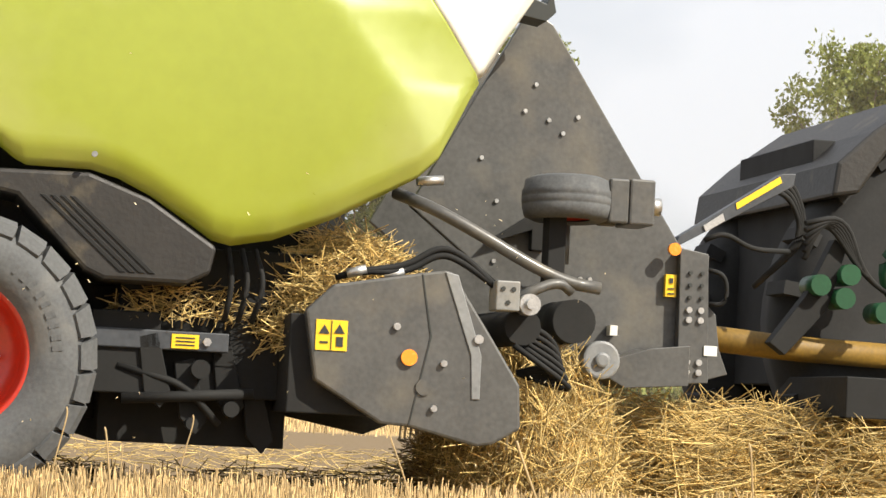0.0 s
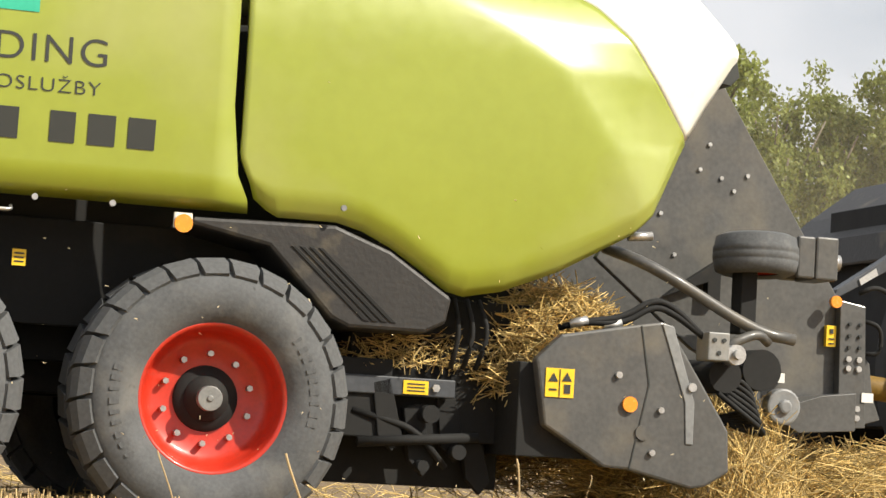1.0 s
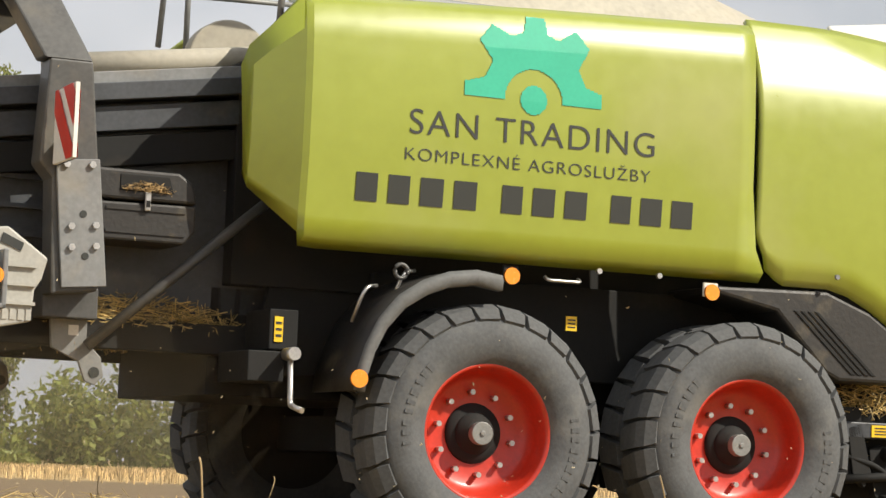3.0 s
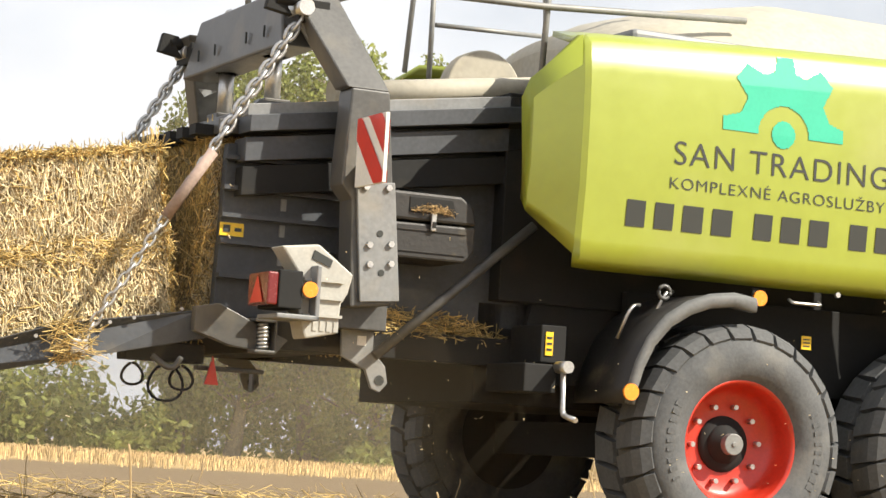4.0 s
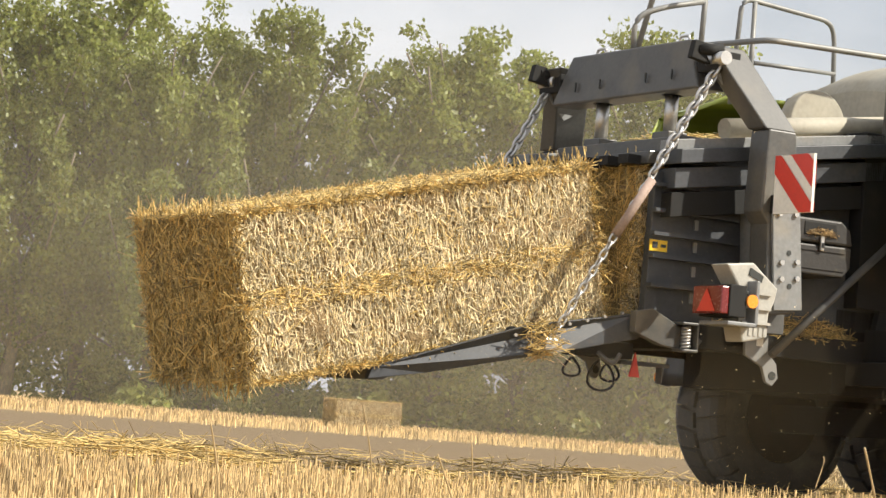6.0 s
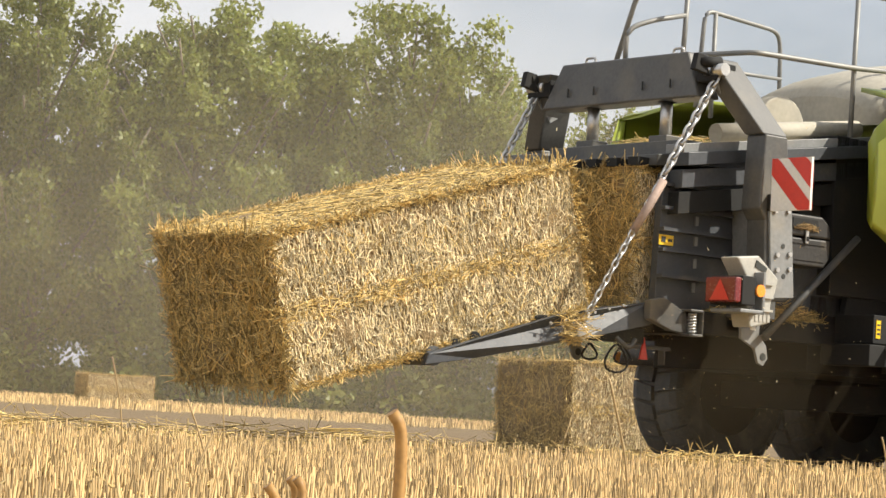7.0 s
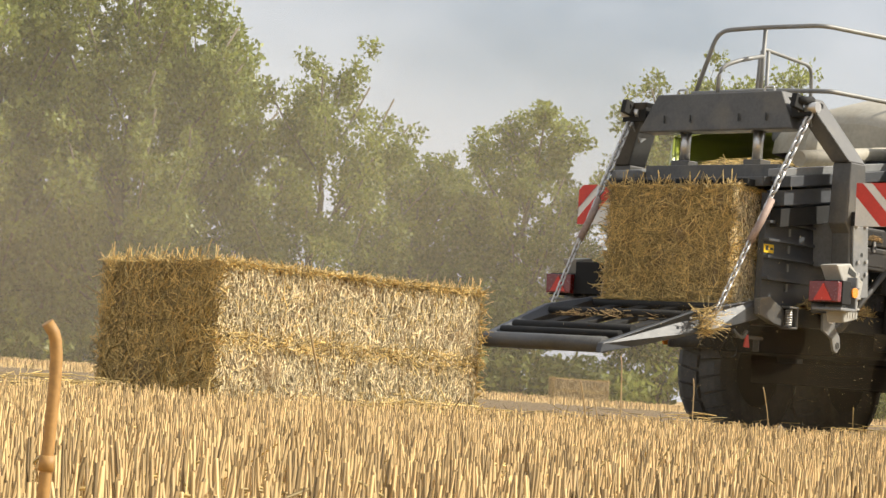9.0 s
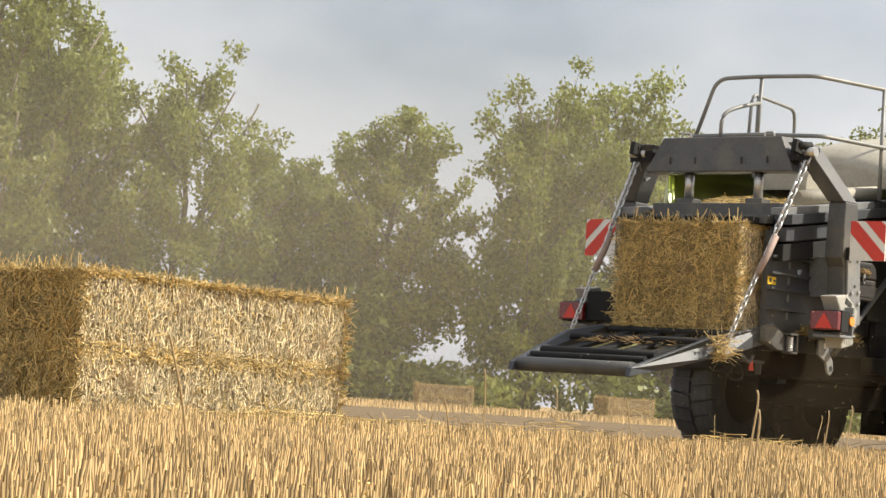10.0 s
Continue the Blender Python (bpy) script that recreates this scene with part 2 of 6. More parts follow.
def prism(bm, pts, y0, y1):
    """A plate: an outline in x and z, from y0 to y1."""
    a = [bm.verts.new((x, y0, z)) for x, z in pts]
    b = [bm.verts.new((x, y1, z)) for x, z in pts]
    bm.faces.new(a)
    bm.faces.new(b[::-1])
    k = len(pts)
    for i in range(k):
        bm.faces.new((a[i], b[i], b[(i + 1) % k], a[(i + 1) % k]))


def tube(bm, pts, r, sides=8, closed_ends=True):
    """A round bar along points."""
    pts = [Vector(p) for p in pts]
    rings = []
    for i, p in enumerate(pts):
        d = (pts[min(i + 1, len(pts) - 1)] - pts[max(i - 1, 0)]).normalized()
        s = d.cross(Vector((0, 0, 1)) if abs(d.z) < 0.95 else Vector((1, 0, 0))).normalized()
        t = d.cross(s)
        rings.append([bm.verts.new(p + r * (math.cos(a) * s + math.sin(a) * t)) for a in (2 * math.pi * k / sides for k in range(sides))])
    for a, b in zip(rings, rings[1:]):
        for k in range(sides):
            f = bm.faces.new((a[k], a[(k + 1) % sides], b[(k + 1) % sides], b[k]))
            f.smooth = True
    if closed_ends:
        bm.faces.new(rings[0][::-1])
        bm.faces.new(rings[-1])


def bent(pts, n=5, r=0.08):
    """Points with their corners rounded."""
    pts = [Vector(p) for p in pts]
    out = [pts[0]]
    for a, b, c in zip(pts, pts[1:], pts[2:]):
        p, q = b + (a - b).normalized() * min(r, (a - b).length / 2.1), b + (c - b).normalized() * min(r, (c - b).length / 2.1)
        out += [(1 - t) ** 2 * p + 2 * t * (1 - t) * b + t * t * q for t in (i / n for i in range(n + 1))]
    return out + [pts[-1]]


def lathe(bm, profile, n=40, centre=(0, 0, 0)):
    """Turn a profile of (radius, y) round the y axis."""
    rings = []
    for r, y in profile:
        rings.append([bm.verts.new((centre[0] + r * math.cos(a), centre[1] + y, centre[2] + r * math.sin(a))) for a in (2 * math.pi * k / n for k in range(n))])
    for a, b in zip(rings, rings[1:]):
        for k in range(n):
            f = bm.faces.new((a[k], b[k], b[(k + 1) % n], a[(k + 1) % n]))
            f.smooth = True
    return rings


def disc(bm, r, y0, y1, n=16, centre=(0, 0, 0)):
    rings = lathe(bm, [(r, y0), (r, y1)], n, centre)
    bm.faces.new(rings[0])
    bm.faces.new(rings[1][::-1])


def part(name, bm, mat, parent, label="", scale=U, bevel=0.0, kind=""):
    """One mesh under a thing or a part (or on its own)."""
    if scale != 1:
        bmesh.ops.scale(bm, vec=(scale,) * 3, verts=bm.verts)
    bmesh.ops.recalc_face_normals(bm, faces=bm.faces)
    me = bpy.data.meshes.new(name)
    bm.to_mesh(me)
    bm.free()
    me.materials.append(mat)
    ob = new(name, me)
    ob.parent = parent
    if bevel:
        md = ob.modifiers.new("bevel", "BEVEL")
        md.width, md.segments, md.limit_method, md.angle_limit = bevel, 2, "ANGLE", radians(40)
    return tagged(ob, label=label, kind=kind)


def thing(name, label, category, group="", kind=""):
    return tagged(new(name), label, category, group, kind)


def at(ob, x, y, z, rx=0, ry=0, rz=0):
    ob.matrix_basis = pose(x, y, z, rx, ry, rz)
    return ob


def quick(fn, *a, **k):
    bm = bmesh.new()
    fn(bm, *a, **k)
    return bm


def strands_mesh(name, centres, dirs, lengths, radii, mat):
    """Many thin three-sided straws in one mesh."""
    c, d = np.asarray(centres, float), np.asarray(dirs, float)
    d /= np.linalg.norm(d, axis=1)[:, None]
    lengths, radii = np.asarray(lengths, float)[:, None], np.asarray(radii, float)[:, None]
    ref = np.where(np.abs(d[:, 2:3]) < 0.9, [[0, 0, 1.0]], [[1.0, 0, 0]])
    s = np.cross(d, ref)
    s /= np.linalg.norm(s, axis=1)[:, None]
    t = np.cross(d, s)
    n = len(c)
    verts = np.empty((n, 6, 3))
    for k in range(3):
        o = radii * (math.cos(2.094 * k) * s + math.sin(2.094 * k) * t)
        verts[:, k] = c - d * lengths / 2 + o
        verts[:, 3 + k] = c + d * lengths / 2 + o * 0.8
    base = (np.arange(n) * 6)[:, None, None]
    faces = (np.array([[0, 1, 4, 3], [1, 2, 5, 4], [2, 0, 3, 5]])[None] + base).reshape(-1, 4)
    me = bpy.data.meshes.new(name)
    me.vertices.add(n * 6)
    me.vertices.foreach_set("co", verts.ravel())
    me.loops.add(faces.size)
    me.loops.foreach_set("vertex_index", faces.ravel())
    me.polygons.add(len(faces))
    me.polygons.foreach_set("loop_start", np.arange(len(faces)) * 4)
    me.update(calc_edges=True)
    me.validate()
    me.materials.append(mat)
    return me


rng = np.random.default_rng(7)


def spread(n, axis):
    """Directions strewn about an axis."""
    return rng.normal(size=(n, 3)) * axis


# ---- ground ----
def ground():
    bm = bmesh.new()
    xs = [-3000, -400, -60, -12] + [x * 1.5 for x in range(-6, 28)] + [60, 120, 400, 3000]
    ys = [-3000, -300, -30, -6] + [y * 1.5 for y in range(-2, 18)] + [40, 80, 160, 500, 3000]
    g = [[bm.verts.new((x, y, 0.03 * noise.noise(Vector((x * 0.35, y * 0.35, 0))) if 1 < y < 28 and -9 < x < 42 else 0)) for y in ys] for x in xs]
    for a, b in zip(g, g[1:]):
        for i in range(len(ys) - 1):
            f = bm.faces.new((a[i], b[i], b[i + 1], a[i + 1]))
            f.smooth = True
    tagged(part("ground", bm, GROUND, None, scale=1), "harvested grain field with pale stubble and bare soil", "ground", kind="structure")


ground()


def stubble():
    """Cut stalks in drilled rows, thick near the camera and thinning away from it."""
    def field(count, r0, r1, power, h, rad, rows):
        az = np.radians(rng.uniform(-4, 70, count))
        r = r0 + (r1 - r0) * rng.uniform(0, 1, count) ** power
        x, y = r * np.sin(az), r * np.cos(az)
        if rows:
            s = np.round((y * 0.985 - x * 0.17) / 0.125) * 0.125 + rng.normal(0, 0.016, count)
            y = (s + x * 0.17) / 0.985
        hh = h * rng.uniform(0.55, 1.25, count)
        d = rng.normal(size=(count, 3)) * 0.09
        d[:, 2] = 1
        keep = (y > 1.5) & ((y < 10.5 + 0.075 * np.maximum(0, x - 7) + 0.25 * np.sin(x * 1.7)) | (y > 40))
        c = np.stack([x, y, hh / 2 - 0.01], 1)
        return c[keep], d[keep], hh[keep] * 1.03, np.full(keep.sum(), rad) * rng.uniform(0.7, 1.25, keep.sum())
    sets = [field(50000, 1.8, 9.5, 0.75, 0.15, 0.003, True), field(44000, 8, 21, 0.8, 0.15, 0.0042, True), field(24000, 40, 108, 0.8, 0.16, 0.017, False)]
    c, d, h, r = (np.concatenate(p) for p in zip(*sets))
    tagged(new("stubble", strands_mesh("stubble", c, d, h, r, STALK)), "golden cut grain stubble standing in drilled rows", "stubble", kind="stuff")
    n = 9000
    az, rr = np.radians(rng.uniform(-4, 70, n)), rng.uniform(2.5, 22, n)
    c = np.stack([rr * np.sin(az), rr * np.cos(az), rng.uniform(0.02, 0.11, n)], 1)
    tagged(new("loose_straw", strands_mesh("loose_straw", c, spread(n, (1, 1, 0.25)), rng.uniform(0.08, 0.3, n), rng.uniform(0.002, 0.004, n), STRAW)),
           "loose straw lying between the stubble", "straw", kind="stuff")


stubble()


def tall_stalk(x, y, h, lean, r=0.003, mat=None):
    bm = bmesh.new()
    tube(bm, bent([(0, 0, 0), (lean * 0.4, 0, h * 0.6), (lean, 0.005, h * 0.95), (lean - 2.2 * r, 0.008, h)], 4, 0.06), r, 7)
    if r > 0.003:  # a node swells the thick ones
        tube(bm, [(lean * 0.5, 0.001, h * 0.62), (lean * 0.53, 0.001, h * 0.66)], r * 1.25, 7)
    at(tagged(part("tall_stalk", bm, mat or STALK, None, scale=1), "single uncut dry stalk standing above the stubble", "stalk", "tall stalks"), x, y, 0)


# ---- trees ----
def tree_kind(seed, h, w, n_leaf, foot):
    """A tapered trunk, rising limbs that fork into twigs, and small leaves in loose sprays with gaps between them."""
    r = random.Random(seed)
    tr = thing("tree", "leafy olive green deciduous tree in a field edge row", "tree", "field edge trees")
    bm = bmesh.new()
    top = h * 0.9
    axis = [Vector((0.22 * math.sin(i * 1.3 + seed), 0.22 * math.cos(i * 1.7 + seed), top * i / 8)) for i in range(9)]
    prev = None
    for i, p in enumerate(axis):
        rad = 0.34 * (1 - 0.9 * i / 8) * h / 16 * (1.35 if i == 0 else 1)
        ring = [bm.verts.new((p.x + rad * math.cos(a), p.y + rad * math.sin(a), p.z)) for a in (k * math.pi / 4 for k in range(8))]
        if prev:
            for k in range(8):
                bm.faces.new((prev[k], prev[(k + 1) % 8], ring[(k + 1) % 8], ring[k]))
        prev = ring
    sprays = []
    limbs = 34
    lopsided = r.uniform(0, 6.28)
    for i in range(limbs):
        u = foot + (0.97 - foot) * ((i + 0.5) / limbs) ** 0.9
        a = i * 2.4 + r.uniform(-0.6, 0.6)
        v = (u - foot) / (1 - foot)
        reach = w * 0.5 * (0.30 + 0.78 * math.sin(math.pi * min(1.0, 0.13 + 0.80 * v)) ** 0.9) * r.uniform(0.6, 1.08) * (1 + 0.18 * math.cos(a - lopsided))
        if v > 0.85:
            reach *= 0.62
        end = Vector((reach * math.cos(a), reach * math.sin(a), h * min(0.985, u + r.uniform(-0.01, 0.03))))
        root_z = max(0.12 * h, end.z - reach * r.uniform(0.7, 1.3) - 0.08 * h)
        j = min(7, int(root_z / top * 8))
        root = axis[j].lerp(axis[j + 1], max(0.0, min(1.0, root_z / top * 8 - j)))
        mid = root.lerp(end, 0.55) + Vector((0, 0, -0.05 * reach))
        tube(bm, [root, mid, end], 0.05 * h / 16, 5)
        for k in range(9):
            f = r.uniform(0.3, 1.0)
            p = root.lerp(mid, f / 0.55) if f < 0.55 else mid.lerp(end, (f - 0.55) / 0.45)
            off = Vector((r.gauss(0, 1), r.gauss(0, 1), r.gauss(0.25, 0.9))) * (0.05 * w)
            q = p + off
            tube(bm, [p, q], 0.014 * h / 16, 3, False)
            sprays.append((q, r.uniform(0.05, 0.095) * w))
    part("trunk", bm, BARK, tr, scale=1)
    g = np.random.default_rng(seed)
    weight = np.array([b[1] ** 2 for b in sprays])
    pick = g.choice(len(sprays), n_leaf, p=weight / weight.sum())
    rad = np.array([b[1] for b in sprays])[pick][:, None]
    d = g.normal(size=(n_leaf, 3))
    d /= np.linalg.norm(d, axis=1)[:, None]
    c = np.array([tuple(b[0]) for b in sprays])[pick] + d * rad * g.uniform(0.25, 1.12, (n_leaf, 1)) * (1, 1, 0.85)
    size = g.uniform(0.08, 0.155, (n_leaf, 1))
    verts = []
    for k in range(2):
        s = g.normal(size=(n_leaf, 3)) + d * 0.5
        s /= np.linalg.norm(s, axis=1)[:, None]
        t = np.cross(s, g.normal(size=(n_leaf, 3)))
        t /= np.linalg.norm(t, axis=1)[:, None]
        o = c + s * size * 0.9
        verts += [o - s * size, o + t * size * 0.62, o + s * size, o - t * size * 0.62]
    v = np.stack(verts, 1).reshape(-1, 3)
    me = bpy.data.meshes.new("crown")
    me.from_pydata(v.tolist(), [], np.arange(len(v)).reshape(-1, 4).tolist())
    me.materials.append(LEAF)
    cr = new("crown", me)
    cr.parent = tr
    return tr


def by_angle(az, dist):
    return dist * math.sin(radians(az)), dist * math.cos(radians(az))


KINDS = [tree_kind(3, 16, 9.4, 21000, 0.2), tree_kind(11, 16, 11, 23000, 0.15), tree_kind(23, 16, 8.2, 19000, 0.26), tree_kind(31, 16, 10.4, 22000, 0.18)]
# direction in degrees, height in metres, distance, kind, width factor
TREES = [
    (5.0, 17, 124, 1, 1.0), (8.2, 18, 122, 3, 1.0), (10.6, 20.5, 118, 2, 1.0), (12.4, 20, 121, 0, 0.62),
    (19.0, 15.4, 112, 0, 0.72), (20.3, 18.4, 111, 3, 0.85), (21.9, 20, 113, 2, 1.0), (23.5, 18.3, 111, 1, 0.8), (25.0, 18.8, 114, 0, 0.9),
    (26.6, 19.2, 112, 3, 0.85), (28.7, 17.2, 114, 2, 1.0), (30.3, 19, 111, 0, 0.9), (32.2, 18.4, 113, 2, 1.05), (33.6, 16.8, 116, 1, 0.7),
    (35.3, 19.2, 111, 3, 0.9), (36.8, 17.8, 113, 1, 0.82), (39.9, 15.4, 112, 1, 0.92), (42.2, 11.6, 116, 2, 1.0), (43.3, 11.9, 118, 0, 0.9),
    (45.0, 13.7, 112, 2, 1.1), (48.4, 15.8, 113, 1, 0.86), (50.3, 16.2, 115, 3, 0.9), (51.7, 13.6, 117, 2, 1.0), (53.4, 14, 118, 0, 1.0), (56.5, 15, 118, 1, 1.0),
]
_used = set()
for _i, (_az, _h, _d, _k, _w) in enumerate(TREES):
    _x, _y = by_angle(_az, _d)
    _m = pose(_x, _y, 0, 0, 0, _i * 77)
    _t = KINDS[_k] if _k not in _used else copy_thing(KINDS[_k], _m)
    _used.add(_k)
    _t.matrix_basis = _m @ Matrix.Diagonal((_h / 16 * _w, _h / 16 * _w, _h / 16, 1))


def hedge():
    """Bushes and young growth in the shade between and behind the trunks."""
    g = np.random.default_rng(5)
    bushes, each = 620, 150
    az = np.radians(g.uniform(3, 64, bushes))
    dist = g.uniform(109, 120, bushes)
    tall = g.uniform(0.9, 2.1, bushes) * (1 + 0.45 * np.sin(np.degrees(az) * 1.3) + 0.3 * np.sin(np.degrees(az) * 3.1 + 1))
    tall = np.where(np.abs(np.degrees(az) - 46.4) < 1.4, np.minimum(tall, 1.15), tall)
    wide = g.uniform(0.9, 2.0, bushes)
    d = g.normal(size=(bushes, each, 3))
    d /= np.linalg.norm(d, axis=2)[:, :, None]
    d *= g.uniform(0.55, 1.06, (bushes, each, 1))
    c = np.stack([dist * np.sin(az), dist * np.cos(az), tall * 0.92], 1)[:, None] + d * np.stack([wide, wide, tall], 1)[:, None]
    c = c.reshape(-1, 3)
    c = c[c[:, 2] > 0.02]
    n = len(c)
    s = g.normal(size=(n, 3)) * 0.12
    t = g.normal(size=(n, 3)) * 0.09
    v = np.stack([c - s, c + t, c + s, c - t], 1).reshape(-1, 3)
    me = bpy.data.meshes.new("undergrowth")
    me.from_pydata(v.tolist(), [], np.arange(len(v)).reshape(-1, 4).tolist())
    me.materials.append(LEAF)
    tagged(new("undergrowth", me), "dense green undergrowth below the field edge trees", "bushes", kind="stuff")


hedge()


def drift(name, parent, mat, x, y, z, w, h, turn=0.0):
    """One bowed veil of dust."""
    bm = bmesh.new()
    rings = [[bm.verts.new((w * 0.5 * q * math.cos(a), 0.05 * w * q * q, h * 0.5 * q * math.sin(a))) for a in (k * math.pi / 14 for k in range(28))] for q in (0.02, 0.35, 0.7, 1.0)]
    bm.faces.new(rings[0])
    for p, q in zip(rings, rings[1:]):
        for k in range(28):
            bm.faces.new((p[k], p[(k + 1) % 28], q[(k + 1) % 28], q[k])).smooth = True
    ob = part(name, bm, mat, parent, scale=1)
    ob.matrix_basis = pose(x, y, z, 0, 0, turn)


def dust_cloud():
    """Drifts of dust hanging over the field behind the machine."""
    th = thing("dust_cloud", "thin pale dust hanging over the field behind the baler", "dust", kind="stuff")
    for x, y, z, w, h in ((9, 19, 1.4, 20, 5.5), (22, 24, 1.9, 24, 7.5), (36, 46, 3.5, 56, 17)):
        drift("dust_drift", th, AIRDUST, x, y, z, w, h, -math.degrees(math.atan2(x, y)))
    # one wide sheet carries the distant haze in front of the trees
    for x, y, w, h in ((46, 73, 150, 44),):
        drift("dust_drift", th, FARHAZE, x, y, 5, w, h, -math.degrees(math.atan2(x, y)))


dust_cloud()
# the dust that the machine raises goes along with it
dust_plume = thing("dust_plume", "brown dust raised under the baler's tail", "dust", kind="stuff")
for _x, _y, _z, _w, _h in ((-3.4, -1.0, 0.75, 4.6, 2.2), (-3.0, 1.7, 1.5, 7.0, 4.2)):
    drift("dust_drift", dust_plume, PLUME, _x, _y, _z, _w, _h)


# ---- bales ----
def bale_thing(L=2.26, W=1.18, H=0.88, seed=1, dense=1.0, name="straw_bale", label="large rectangular straw bale bound with twine, loose ends bristling"):
    """A pressed bale: a rough core coloured dark as gap shade, straws packed on every face, twine round its length."""
    th = thing(name, label, "straw bale", "straw bales")
    g = np.random.default_rng(seed)
    bm = bmesh.new()
    n = (26, 14, 12)
    made = {}
    def v(i, j, k):
        if (i, j, k) not in made:
            p = Vector(((i / n[0] - 0.5) * L, (j / n[1] - 0.5) * W, (k / n[2] - 0.5) * H))
            q = p + 0.022 * noise.noise_vector(p * 5 + Vector((seed * 7, 0, 0)))
            e = [abs(p.x) > L * 0.49, abs(p.y) > W * 0.49, abs(p.z) > H * 0.49]
            made[i, j, k] = bm.verts.new(q * (0.975 if sum(e) > 1 else 1.0))
        return made[i, j, k]
    for ax in range(3):
        b, c = (ax + 1) % 3, (ax + 2) % 3
        for side in (0, n[ax]):
            for i in range(n[b]):
                for k in range(n[c]):
                    quad = []
                    for db, dc in ((0, 0), (1, 0), (1, 1), (0, 1)):
                        ijk = [0, 0, 0]
                        ijk[ax], ijk[b], ijk[c] = side, i + db, k + dc
                        quad.append(v(*ijk))
                    bm.faces.new(quad if side else quad[::-1])
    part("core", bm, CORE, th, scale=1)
    C, D, Ls, R = [], [], [], []
    def face(count, centre, du, dv, normal, axis, lmin, lmax, flare=0.16, r0=0.0018, r1=0.0038):
        u, w = g.uniform(-0.5, 0.5, (count, 1)), g.uniform(-0.5, 0.5, (count, 1))
        p = np.array(centre) + u * np.array(du) + w * np.array(dv) + np.array(normal) * g.uniform(-0.008, 0.012, (count, 1))
        C.append(p)
        D.append(g.normal(size=(count, 3)) * np.array(axis) + np.array(normal) * g.normal(0, flare, (count, 1)))
        Ls.append(g.uniform(lmin, lmax, count))
        R.append(g.uniform(r0, r1, count))
    for s in (-1, 1):
        face(int(15000 * dense), (0, s * W / 2, 0), (L, 0, 0), (0, 0, H), (0, s, 0), (0.3, 0, 1.0), 0.03, 0.09, 0.065, 0.0018, 0.0037)
    side = strands_mesh("side_straw", np.concatenate(C), np.concatenate(D), np.concatenate(Ls), np.concatenate(R), STRAWSIDE)
    ob = new("side_straw", side)
    ob.parent = th
    tagged(ob, "pale cut straw ends packed in upright flakes, lightened as the sunlit side", kind="stuff")
    C, D, Ls, R = [], [], [], []
    for s in (-1, 1):
        face(int(4200 * dense), (s * L / 2, 0, 0), (0, W, 0), (0, 0, H), (s, 0, 0), (0, 1, 0.8), 0.08, 0.3, 0.1, 0.002, 0.0044)
        face(int(5600 * dense), (0, 0, s * H / 2), (L, 0, 0), (0, W, 0), (0, 0, s), (0.9, 1, 0), 0.05, 0.2, 0.055, 0.002, 0.0042)
        face(int(1200 * dense), (0, s * W / 2, 0), (L, 0, 0), (0, 0, H), (0, s, 0), (1, 0, 0.7), 0.04, 0.13, 0.18)
    for sy in (-1, 1):
        for sz in (-1, 1):
            face(int(1500 * dense), (0, sy * W / 2, sz * H / 2), (L, 0, 0), (0, 0.03, 0.03), (0, sy * 0.7, sz * 0.7), (1.0, 0.45, 0.4), 0.04, 0.13, 0.07)
    # the darker band of folded straw half way up the side
    face(int(1300 * dense), (0, -W / 2, -0.03), (L, 0, 0), (0, 0, 0.1), (0, -1, 0), (1, 0, 0.3), 0.08, 0.2)
    ob = new("loose_straw", strands_mesh("loose_straw", np.concatenate(C), np.concatenate(D), np.concatenate(Ls), np.concatenate(R), STRAW))
    ob.parent = th
    tagged(ob, "golden loose straw ends", kind="stuff")
    for k in range(6):
        y = (k - 2.5) * W / 6.2
        bm = bmesh.new()
        h, l = H / 2 + 0.006, L / 2 + 0.006
        tube(bm, [(-l, y, -h), (-l, y, h), (l, y, h), (l, y, -h), (-l, y, -h)], 0.0022, 5)
        part("twine", bm, TWINE, th, scale=1)
    return th


TWINE = material("twine", (0.35, 0.3, 0.22), 0.8, var=0.1)

# ---- the baler, drawn in its own units: x ahead, y to the far side, z up ----
baler = thing("square_baler", "lime green and dark grey towed large square baler with red wheels", "baler")


def lerp_list(pts, x):
    xs, ys = zip(*pts)
    return float(np.interp(x, xs, ys))


